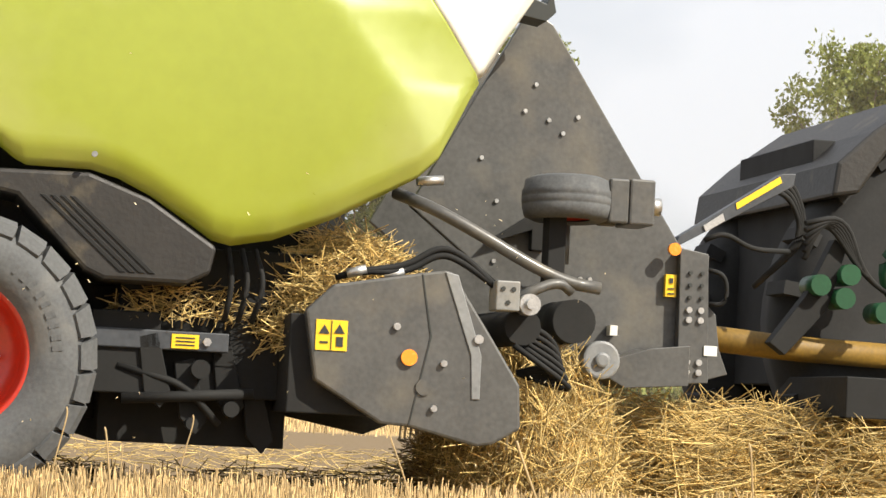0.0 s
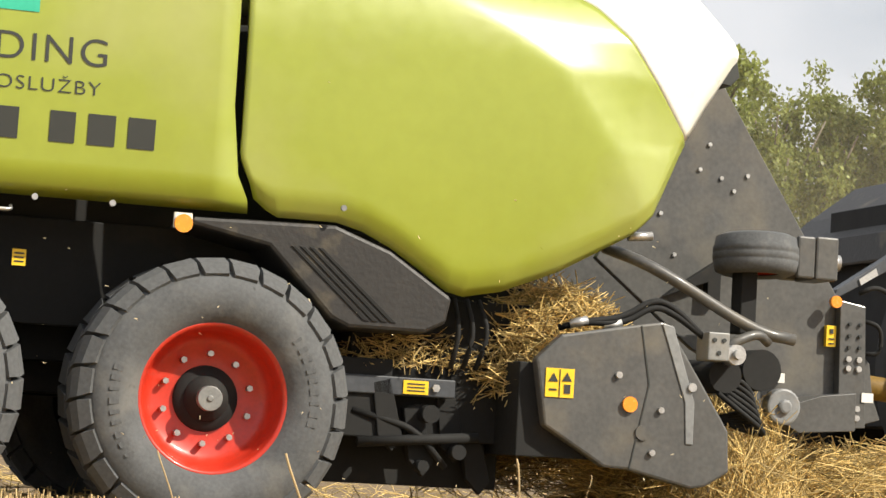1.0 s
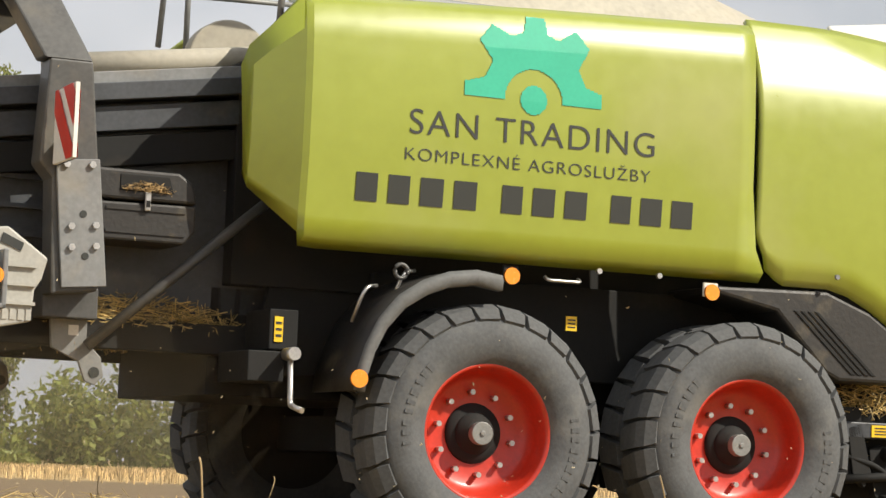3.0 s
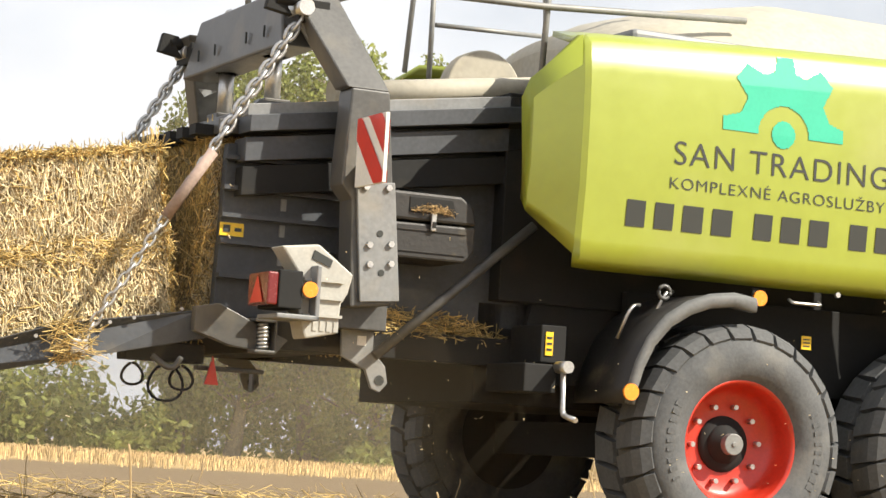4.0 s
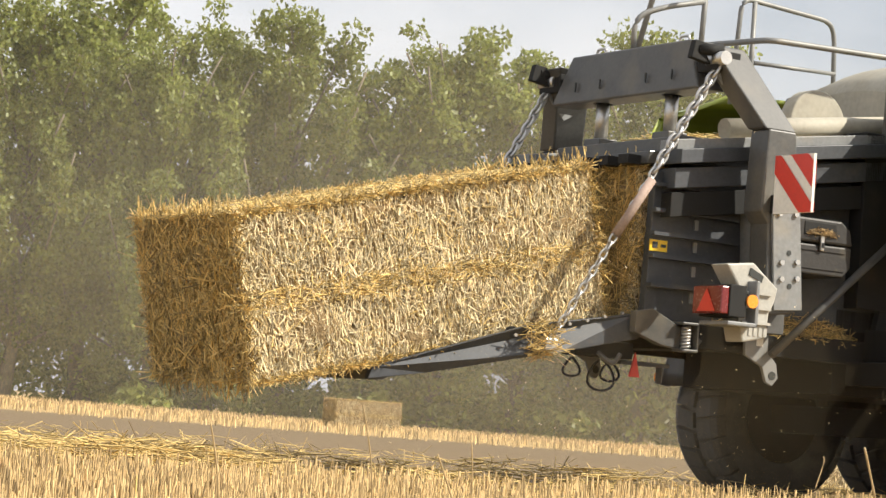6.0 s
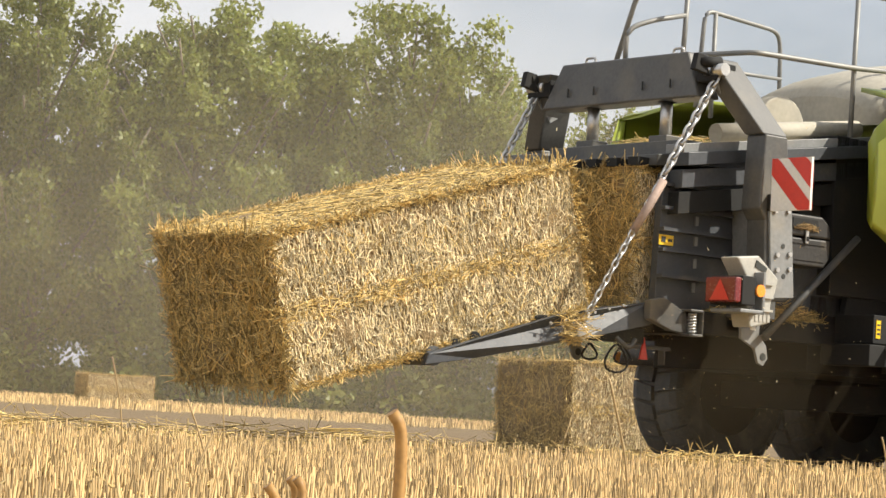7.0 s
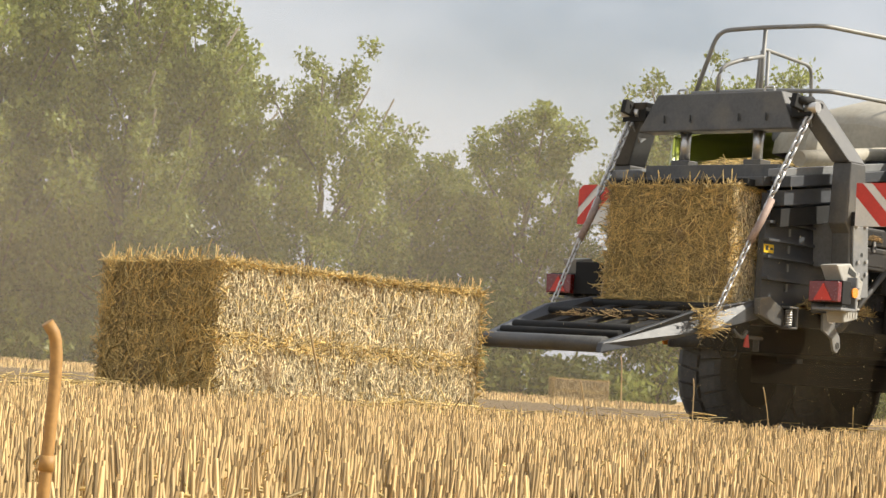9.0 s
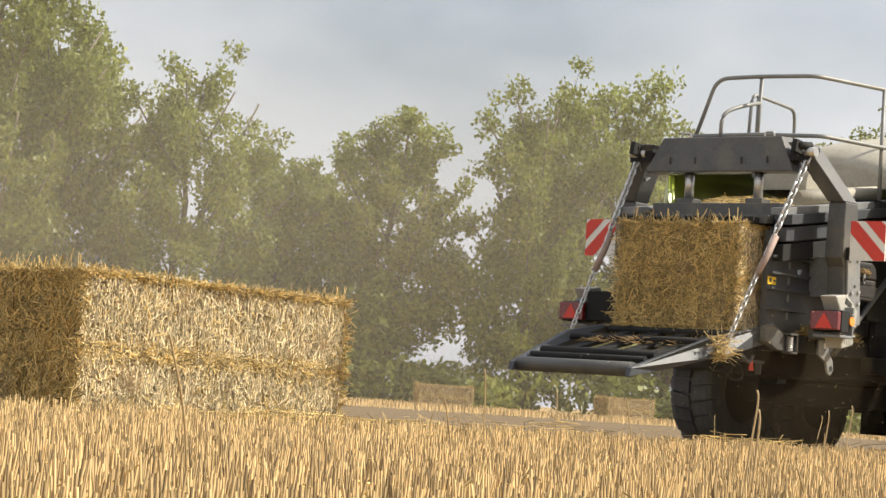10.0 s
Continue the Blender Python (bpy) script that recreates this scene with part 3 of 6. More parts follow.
def hood_front(side, name):
    """The curved front side panel, folding inwards ahead of a slanting crease."""
    low = [(0.06, 1.25), (0.11, 1.21), (0.16, 1.19), (0.45, 1.19), (0.55, 1.165), (0.67, 1.11), (0.8, 1.03), (0.9, 0.965), (0.97, 0.95), (1.12, 0.98), (1.34, 1.07), (1.64, 1.24), (1.72, 1.32),
           (1.84, 1.56), (1.96, 1.77), (2.08, 1.96), (2.16, 2.05)]
    high = [(0.5, 2.36), (0.9, 2.43), (1.5, 2.45), (1.78, 2.38), (1.96, 2.23), (2.05, 2.1), (2.1, 2.02)]
    crease = [(0.9, 2.0), (1.3, 1.7), (1.55, 1.55), (1.85, 1.3), (2.02, 1.02), (2.3, 0.45), (2.45, 0.2)]
    # the lime sheet ends along a curve; a white cap goes on above and ahead of it
    edge = [(0.06, 2.335), (0.53, 2.34), (0.93, 2.31), (1.2, 2.25), (1.3, 2.2), (1.47, 2.125), (1.6, 2.01), (1.69, 1.88), (1.875, 1.62), (1.9, 1.58), (2.2, 1.4)]

    def skin(x, z, lo):
        d = max(-0.2, x - lerp_list(crease, z))
        fold = lerp_list([(1.6, 0.27), (2.0, 0.095)], z)
        inward = 0.5 * fold * (math.sqrt(d * d + 0.0005) + d) + 0.02 * max(0.0, d) ** 2
        top = max(0.0, z - 1.85)
        foot = max(0.0, 1.02 - (z - lo) * 14) * 0.035
        # the rear edge follows the slanted seam
        xx = x + 0.09 * max(0, (1.4 - z) / 0.2) * max(0.0, 1 - (x - 0.06) / 0.3)
        return (xx, side * (1.205 - inward - 0.5 * top * top - foot - 0.02 * ((z - 1.75) / 0.5) ** 2), z)

    def sheet(cols, lower, upper, rows, out):
        bm = bmesh.new()
        grid = []
        for x in cols:
            lo, hi = lower(x), max(lower(x) + 0.002, upper(x))
            grid.append([bm.verts.new(Vector(skin(x, lo + (hi - lo) * k / rows, lerp_list(low, x))) + Vector((0, side * out, 0))) for k in range(rows + 1)])
        for a, b in zip(grid, grid[1:]):
            for k in range(rows):
                f = bm.faces.new((a[k], a[k + 1], b[k + 1], b[k]))
                f.smooth = True
        return bm
    cols = sorted({round(x, 3) for x in [p[0] for p in low if p[0] < 1.87] + list(np.linspace(0.06, 1.874, 76))})
    ob = part(name, sheet(cols, lambda x: lerp_list(low, x), lambda x: lerp_list(edge, x), 40, 0.0), LIME, baler, "glossy lime green moulded front side panel")
    md = ob.modifiers.new("thickness", "SOLIDIFY")
    md.thickness, md.offset = 0.03, -1 if side < 0 else 1
    cap = part("front_cap", sheet(np.linspace(0.5, 2.1, 70), lambda x: max(lerp_list(edge, x) + 0.004, lerp_list(low, x)), lambda x: lerp_list(high, x), 16, 0.0), CAPWHITE, ob, "white moulded cap over the lime panel")
    md = cap.modifiers.new("thickness", "SOLIDIFY")
    md.thickness, md.offset = 0.03, -1 if side < 0 else 1
    part("red_mark", sheet(np.linspace(1.56, 1.76, 10), lambda x: 2.27, lambda x: 2.335, 3, 0.004), FADEDRED, cap, "faded red mark on the white cap")
    return ob


def hood_rear(side, name):
    """The rear side panel, with its chamfered back end."""
    def section(x, y_in, z0, z1):
        prof = [(1.13, 0.0), (1.2, 0.035), (1.205, 0.12), (1.225, 0.35), (1.228, 0.62), (1.222, 0.82), (1.205, 0.95), (1.15, 0.995), (0.95, 1.03), (0.7, 1.07)]
        least = 1.19 if x < -1.99 else 1.02 if x < -1.95 else 0.7
        return [(x, side * (max(y, least) - y_in), z0 + (z1 - z0) * (v if y >= least else 1.0 + 0.01 * (1 - y))) for y, v in prof]
    cuts = [section(-2.185, 0.16, 1.46, 1.9), section(-2.17, 0.135, 1.4, 1.98), section(-2.0, 0.012, 1.215, 2.17), section(-1.975, 0.0, 1.2, 2.19), section(-1.9, 0, 1.195, 2.2),
            section(-1.0, 0, 1.195, 2.25), section(-0.05, 0, 1.195, 2.29)]
    bm = bmesh.new()
    # the front end runs along the slanted seam
    cuts.append([(0.02 + 0.09 * max(0, (1.4 - p[2]) / 0.2), p[1], p[2]) for p in section(0.02, 0, 1.195, 2.295)])
    rows_ = [[bm.verts.new(p) for p in c] for c in cuts]
    for i, (a, b) in enumerate(zip(rows_, rows_[1:])):
        for k in range(9):
            f = bm.faces.new((a[k], a[k + 1], b[k + 1], b[k]))
            f.smooth = True
    for row in (rows_[1], rows_[2], rows_[3]):
        for p, q in zip(row, row[1:]):
            bm.edges.get((p, q)).smooth = False
    ob = part(name, bm, LIME, baler, "glossy lime green rear side panel with printed lettering")
    md = ob.modifiers.new("thickness", "SOLIDIFY")
    md.thickness, md.offset = 0.03, -1 if side < 0 else 1
    return ob


for _s, _n in ((-1, "near"), (1, "far")):
    hood_front(_s, "front_panel")
    hood_rear(_s, "rear_panel")


def blk(name, mat, boxes, label="", parent=baler, bevel=0.006):
    if name in ("print_bar", "beam_end", "axle_beam", "lower_beam", "label", "chassis"):  # each of these is a piece of its own
        return [part(name, quick(box, *b), mat, parent, label, bevel=bevel) for b in boxes][0]
    bm = bmesh.new()
    for b in boxes:
        box(bm, *b)
    return part(name, bm, mat, parent, label, bevel=bevel)


def plate(name, mat, pts, y0, y1, label="", parent=baler, bevel=0.004):
    return part(name, quick(prism, pts, y0, y1), mat, parent, label, bevel=bevel)


def bar(name, mat, pts, r, label="", parent=baler, sides=8, round_r=0.08):
    return part(name, quick(tube, bent(pts, 5, round_r), r, sides), mat, parent, label)


# top cover between the panels, and the dark frame below it
blk("top_cover", PALE, [(-0.3, 0.7, -0.6, 0.6, 2.24, 2.36), (-1.5, -0.31, -0.7, 0.7, 2.2, 2.34)], "dusty pale grey top cover", bevel=0.03)
blk("chassis", DARK, [(-2.1, 0.6, -0.72, 0.72, 1.065, 1.97), (0.6, 1.5, -0.42, 0.42, 1.07, 1.9), (-2.15, 1.6, -0.62, 0.62, 0.62, 1.06), (-1.5, 0.35, -0.78, -0.73, 0.75, 1.15)], "black steel main frame, deepened for the shade below the hood")
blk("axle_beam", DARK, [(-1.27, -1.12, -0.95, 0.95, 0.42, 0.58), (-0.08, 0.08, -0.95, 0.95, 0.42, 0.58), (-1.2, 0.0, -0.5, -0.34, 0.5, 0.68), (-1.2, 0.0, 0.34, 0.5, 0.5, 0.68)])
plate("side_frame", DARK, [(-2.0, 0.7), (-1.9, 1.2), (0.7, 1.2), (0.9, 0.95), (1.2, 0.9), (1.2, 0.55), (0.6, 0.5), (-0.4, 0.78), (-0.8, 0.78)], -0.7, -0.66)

# ---- the bale channel ----
CH0, CH1 = -3.36, -1.9


def channel():
    for s in (-1, 1):
        ob = plate("channel_side", SLATE, [(CH0, 0.9), (CH0 + 0.02, 1.62), (CH1, 1.72), (CH1, 0.95)], s * 0.62, s * 0.57, "dark grey ribbed channel wall")
        for i, z in enumerate((1.06, 1.2, 1.31, 1.425, 1.55)):
            blk("rib", SLATE, [(CH0, -2.9 + 0.06, min(s * 0.62, s * 0.665), max(s * 0.62, s * 0.665), z, z + 0.018)], parent=ob, bevel=0)
        for x in (-3.08,):
            for z in (1.0, 1.13, 1.25, 1.36):
                blk("strap", ALU, [(x - 0.012, x + 0.012, min(s * 0.62, s * 0.628), max(s * 0.62, s * 0.628), z, z + 0.05)], parent=ob, bevel=0)
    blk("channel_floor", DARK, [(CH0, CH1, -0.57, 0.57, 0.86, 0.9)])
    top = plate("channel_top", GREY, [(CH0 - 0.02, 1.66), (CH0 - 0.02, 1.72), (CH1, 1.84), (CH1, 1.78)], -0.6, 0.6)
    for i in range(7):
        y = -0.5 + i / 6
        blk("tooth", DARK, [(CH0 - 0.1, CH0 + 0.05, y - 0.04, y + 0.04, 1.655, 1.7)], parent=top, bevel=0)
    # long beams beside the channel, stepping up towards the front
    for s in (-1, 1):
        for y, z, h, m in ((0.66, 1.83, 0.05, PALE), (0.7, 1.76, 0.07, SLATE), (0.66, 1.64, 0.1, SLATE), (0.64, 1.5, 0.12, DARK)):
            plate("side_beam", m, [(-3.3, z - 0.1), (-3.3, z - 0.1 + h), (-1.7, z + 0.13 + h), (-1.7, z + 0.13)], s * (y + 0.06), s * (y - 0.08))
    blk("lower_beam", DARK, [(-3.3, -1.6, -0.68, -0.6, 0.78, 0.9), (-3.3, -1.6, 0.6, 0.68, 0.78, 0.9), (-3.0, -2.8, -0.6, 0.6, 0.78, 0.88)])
    bar("top_pipe", DUSTYCOVER, [(-2.85, -0.5, 1.9), (-1.7, -0.5, 2.06)], 0.055, "dusty grey pipe", sides=12)
    plate("deck", DUSTYCOVER, [(-3.0, 1.78), (-3.0, 1.81), (-1.6, 2.0), (-1.6, 1.96)], -0.6, 0.6, "dusty deck littered with chaff")
    bm = bmesh.new()
    disc(bm, 0.19, -0.05, 0.05, 32, (-1.95, -0.1, 2.06))
    part("belt_pulley", bm, DUSTYCOVER, baler, "dusty pale round guard", bevel=0.01)


channel()


def gantry():
    """The upright frame over the tail end, with its slanted arms and cross beam."""
    for s in (-1, 1):
        a, b = sorted((s * 0.98, s * 0.84))
        plate("post", GREY, [(-2.97, 1.46), (-2.95, 1.86), (-2.78, 1.86), (-2.74, 1.46), (-2.72, 0.98), (-2.9, 0.96), (-2.92, 1.4)], a, b, "dark grey box section post", bevel=0.01)
        pl = plate("post_plate", PALE, [(-2.91, 1.47), (-2.74, 1.485), (-2.69, 1.0), (-2.865, 0.985)], s * 0.998, s * 0.982, "dusty galvanised bolted plate")
        for x, z in ((-2.87, 1.455), (-2.77, 1.46), (-2.84, 1.22), (-2.745, 1.23), (-2.835, 1.14), (-2.74, 1.15)):
            bm = bmesh.new()
            disc(bm, 0.014, min(s * 0.998, s * 1.012), max(s * 0.998, s * 1.012), 6, (x, 0, z))
            part("bolt", bm, STEEL, pl)
        # black discs laid on for the shaded insides of empty bolt holes
        for x, z in ((-2.795, 1.27), (-2.78, 1.11)):
            bm = bmesh.new()
            disc(bm, 0.014, min(s * 0.998, s * 1.001), max(s * 0.998, s * 1.001), 10, (x, 0, z))
            part("bolt_hole", bm, BLACK, pl)
        bm = bmesh.new()
        sec = [((-2.97, 0.84), (-2.97, 0.98), (-2.78, 0.98), (-2.78, 0.84), 1.86), ((-3.14, 0.58), (-3.14, 0.72), (-2.93, 0.72), (-2.93, 0.58), 2.27)]
        rings = [[bm.verts.new((x, s * y, q[4])) for x, y in q[:4]] for q in sec]
        for k in range(4):
            bm.faces.new((rings[0][k], rings[0][(k + 1) % 4], rings[1][(k + 1) % 4], rings[1][k]))
        bm.faces.new(rings[0])
        bm.faces.new(rings[1])
        part("arm", bm, GREY, baler, "dark grey slanted box arm", bevel=0.01)
        bm = bmesh.new()
        disc(bm, 0.035, -0.07, 0.07, 12, (-3.1, s * 0.73, 2.2))
        part("chain_pin", bm, STEEL, baler)
        gs = plate("gusset", PALE, [(-3.12, 2.2), (-3.09, 2.11), (-2.995, 2.005), (-2.9, 2.06), (-2.97, 2.15), (-3.06, 2.215)], s * 0.738, s * 0.724, "dusty gusset plate")
        bm = bmesh.new()
        tube(bm, [(-3.2, s * 0.7, 2.235), (-3.08, s * 0.74, 2.245)], 0.03, 10)
        part("hook_pin", bm, DARK, gs)
        plate("hook", DARK, [(-3.25, 2.19), (-3.23, 2.28), (-3.15, 2.27), (-3.17, 2.23), (-3.13, 2.17)], s * 0.72, s * 0.68, "", gs)
        plate("foot_lug", ALU, [(-2.84, 0.9), (-2.69, 0.91), (-2.69, 0.8), (-2.63, 0.74), (-2.615, 0.67), (-2.65, 0.63), (-2.69, 0.645), (-2.72, 0.72), (-2.83, 0.77)], s * 0.76, s * 0.74, "dusty galvanised lug plate")
        # a black disc draws the dark inside of the lug's hole
        bm = bmesh.new()
        disc(bm, 0.022, min(s * 0.739, s * 0.763), max(s * 0.739, s * 0.763), 14, (-2.655, 0, 0.68))
        part("lug_hole", bm, BLACK, baler)
        blk("label", WHITE, [(-2.765, -2.725, min(s * 0.76, s * 0.763), max(s * 0.76, s * 0.763), 0.82, 0.86)], bevel=0)
        bar("strut", GREY, [(-2.7, s * 0.8, 0.78), (-2.0, s * 0.82, 1.39)], 0.022)
        blk("post_foot", GREY, [(-2.9, -2.68, min(s * 0.7, s * 0.86), max(s * 0.7, s * 0.86), 0.88, 1.0)])
    bm = bmesh.new()
    box(bm, -3.14, -2.97, -0.64, 0.64, 2.06, 2.32)
    for v in bm.verts:
        if v.co.z > 2.2:
            v.co.y *= 0.8
            v.co.x += 0.03
    part("cross_beam", bm, GREY, baler, "dark grey dusty cross beam", bevel=0.012)
    for y in (-0.42, -0.2, 0.2, 0.42):
        blk("weld_slot", BLACK, [(-3.146, -3.138, y - 0.004, y + 0.004, 2.12, 2.17)], bevel=0)
    blk("beam_end", DARK, [(-3.12, -2.98, 0.6, 0.8, 2.14, 2.24), (-3.12, -2.98, -0.76, -0.6, 2.14, 2.24)])
    for y in (-0.36, 0.36):
        bar("lifting_eye", STEEL, [(-3.03, y - 0.04, 2.3), (-3.03, y - 0.04, 2.36), (-3.03, y + 0.04, 2.36), (-3.03, y + 0.04, 2.3)], 0.008, round_r=0.02)
    for y in (-0.3, 0.3):
        cyl = bar("press_cylinder", STEEL, [(-3.04, y, 1.86), (-3.04, y, 2.1)], 0.035, "chromed press cylinder", sides=12)
        bm = bmesh.new()
        tube(bm, [(-3.04, y, 2.06), (-3.04, y, 2.14)], 0.055, 12)
        part("cylinder_head", bm, DARK, cyl)
        blk("cylinder_foot", GREY, [(-3.1, -2.98, y - 0.07, y + 0.07, 1.82, 1.87)], parent=cyl)
    blk("press_beam", GREY, [(-3.14, -2.94, -0.55, 0.55, 1.74, 1.83)])
    plate("cover_lug", GREY, [(-3.3, 1.7), (-3.22, 1.82), (-3.1, 1.8), (-3.1, 1.7)], -0.64, -0.6)


gantry()


def warning_sign(s):
    sg = blk("warning_sign", WHITE, [(-2.93, -2.915, min(s * 1.02, s * 1.3), max(s * 1.02, s * 1.3), 1.445, 1.725)], "red and white striped warning board", bevel=0)
    yc, zc = s * 1.16, 1.585
    k = -1 if s < 0 else 1
    for j in (0, 1):
        # slanting bars cut to the board's outline
        pts = []
        off = j * 0.2 * 1.0 - 0.02
        for u in np.linspace(-0.14, 0.14, 15):
            lo = max(-0.14, min(0.14, -u * k + off - 0.065))
            hi = max(-0.14, min(0.14, -u * k + off + 0.065))
            pts.append((u, lo, hi))
        for face_x in (-2.934, -2.911):
            bm = bmesh.new()
            vs = [(bm.verts.new((face_x, yc + u, zc + lo)), bm.verts.new((face_x, yc + u, zc + hi))) for u, lo, hi in pts]
            for (a, b), (c, d) in zip(vs, vs[1:]):
                if (a.co - b.co).length > 1e-4 or (c.co - d.co).length > 1e-4:
                    bm.faces.new((a, c, d, b))
            bmesh.ops.delete(bm, geom=[v for v in bm.verts if not v.link_faces], context="VERTS")
            part("stripe", bm, REDSIGN, sg)
    blk("sign_bracket", DARK, [(-2.915, -2.89, min(s * 0.95, s * 1.2), max(s * 0.95, s * 1.2), 1.45, 1.54)], parent=sg)


def lamp_unit(s):
    """A rear light in its bracket; on the near side with a pair of wheel chocks above it."""
    lo, hi = sorted((s * 0.98, s * 1.2))
    un = blk("lamp_bracket", PALE, [(-3.3, -3.12, lo, hi, 0.88, 0.9), (-3.14, -3.12, lo, hi, 0.88, 1.1)], "dusty galvanised lamp bracket")
    blk("tail_lamp", REDLENS, [(-3.345, -3.3, lo, hi, 0.93, 1.06)], "red and orange tail lamp", parent=un, bevel=0.008)
    blk("lamp_housing", DARK, [(-3.3, -3.2, lo - 0.005, hi + 0.005, 0.92, 1.07)], parent=un)
    yc = (lo + hi) / 2
    bm = bmesh.new()
    vs = [bm.verts.new((-3.349, yc + a, z)) for a, z in ((-0.07, 0.94), (0.07, 0.94), (0, 1.05))]
    bm.faces.new(vs)
    part("triangle_reflector", bm, REDSIGN, un)
    bm = bmesh.new()
    disc(bm, 0.032, min(s * 1.2, s * 1.215), max(s * 1.2, s * 1.215), 16, (-3.17, 0, 1.0))
    part("side_reflector", bm, AMBER, un)
    ch = part("wheel_chock", quick(prism, [(-3.27, 1.17), (-3.11, 1.19), (-2.955, 1.08), (-2.975, 1.0), (-3.0, 0.96), (-3.01, 0.84), (-3.15, 0.81), (-3.19, 0.95), (-3.17, 1.04)], s * 1.13, s * 1.0), CHOCK, un,
              "pale dusty wheel chock with moulded grips", bevel=0.01)
    # a black piece on the face paints the slot's shaded inside
    for pts in ([(-3.13, 1.165), (-3.05, 1.13), (-3.06, 1.1), (-3.14, 1.13)],):
        part("chock_slot", quick(prism, pts, s * 1.131, s * 1.135), BLACK, ch)
    for z in (1.04, 0.97, 0.9):
        blk("chock_rim", CHOCK, [(-3.17, -3.0, min(s * 1.13, s * 1.145), max(s * 1.13, s * 1.145), z, z + 0.012)], parent=ch, bevel=0)
    for k in range(4):
        blk("chock_print", CHOCK, [(-3.12 + 0.03 * k, -3.1 + 0.03 * k, min(s * 1.13, s * 1.134), max(s * 1.13, s * 1.134), 0.845, 0.885)], parent=ch, bevel=0)
    return un


for _s in (-1, 1):
    warning_sign(_s)
    lamp_unit(_s)
blk("hose_box", DARK, [(-3.3, -2.95, 0.62, 0.98, 0.93, 1.15)])


def tool_box():
    tb = plate("tool_box", PLASTIC, [(-2.72, 1.34), (-2.7, 1.19), (-2.36, 1.19), (-2.315, 1.24), (-2.315, 1.345)], -0.9, -0.62, "dark grey plastic tool box with a latch and chaff on its lid", bevel=0.012)
    lid = plate("lid", PLASTIC, [(-2.73, 1.35), (-2.745, 1.47), (-2.39, 1.47), (-2.33, 1.43), (-2.312, 1.35)], -0.905, -0.62, "dusty lid", tb, bevel=0.014)
    # no hollow here: a dark plate on the lid paints the recess's shade
    plate("recess", DARK, [(-2.63, 1.385), (-2.63, 1.45), (-2.43, 1.45), (-2.41, 1.385)], -0.909, -0.9, "", lid)
    lt = blk("latch", STEEL, [(-2.53, -2.505, -0.918, -0.905, 1.31, 1.385)], "small steel latch", parent=tb)
    blk("latch_loop", DARK, [(-2.525, -2.51, -0.924, -0.918, 1.325, 1.35)], parent=lt, bevel=0)
    for z in (1.22, 1.31):
        blk("moulded_ridge", PLASTIC, [(-2.68, -2.36, -0.906, -0.9, z, z + 0.012)], parent=tb, bevel=0)
    plate("panel_behind", PALE, [(-2.79, 1.19), (-2.81, 1.48), (-2.745, 1.48), (-2.72, 1.19)], -0.86, -0.62, "", tb)


tool_box()


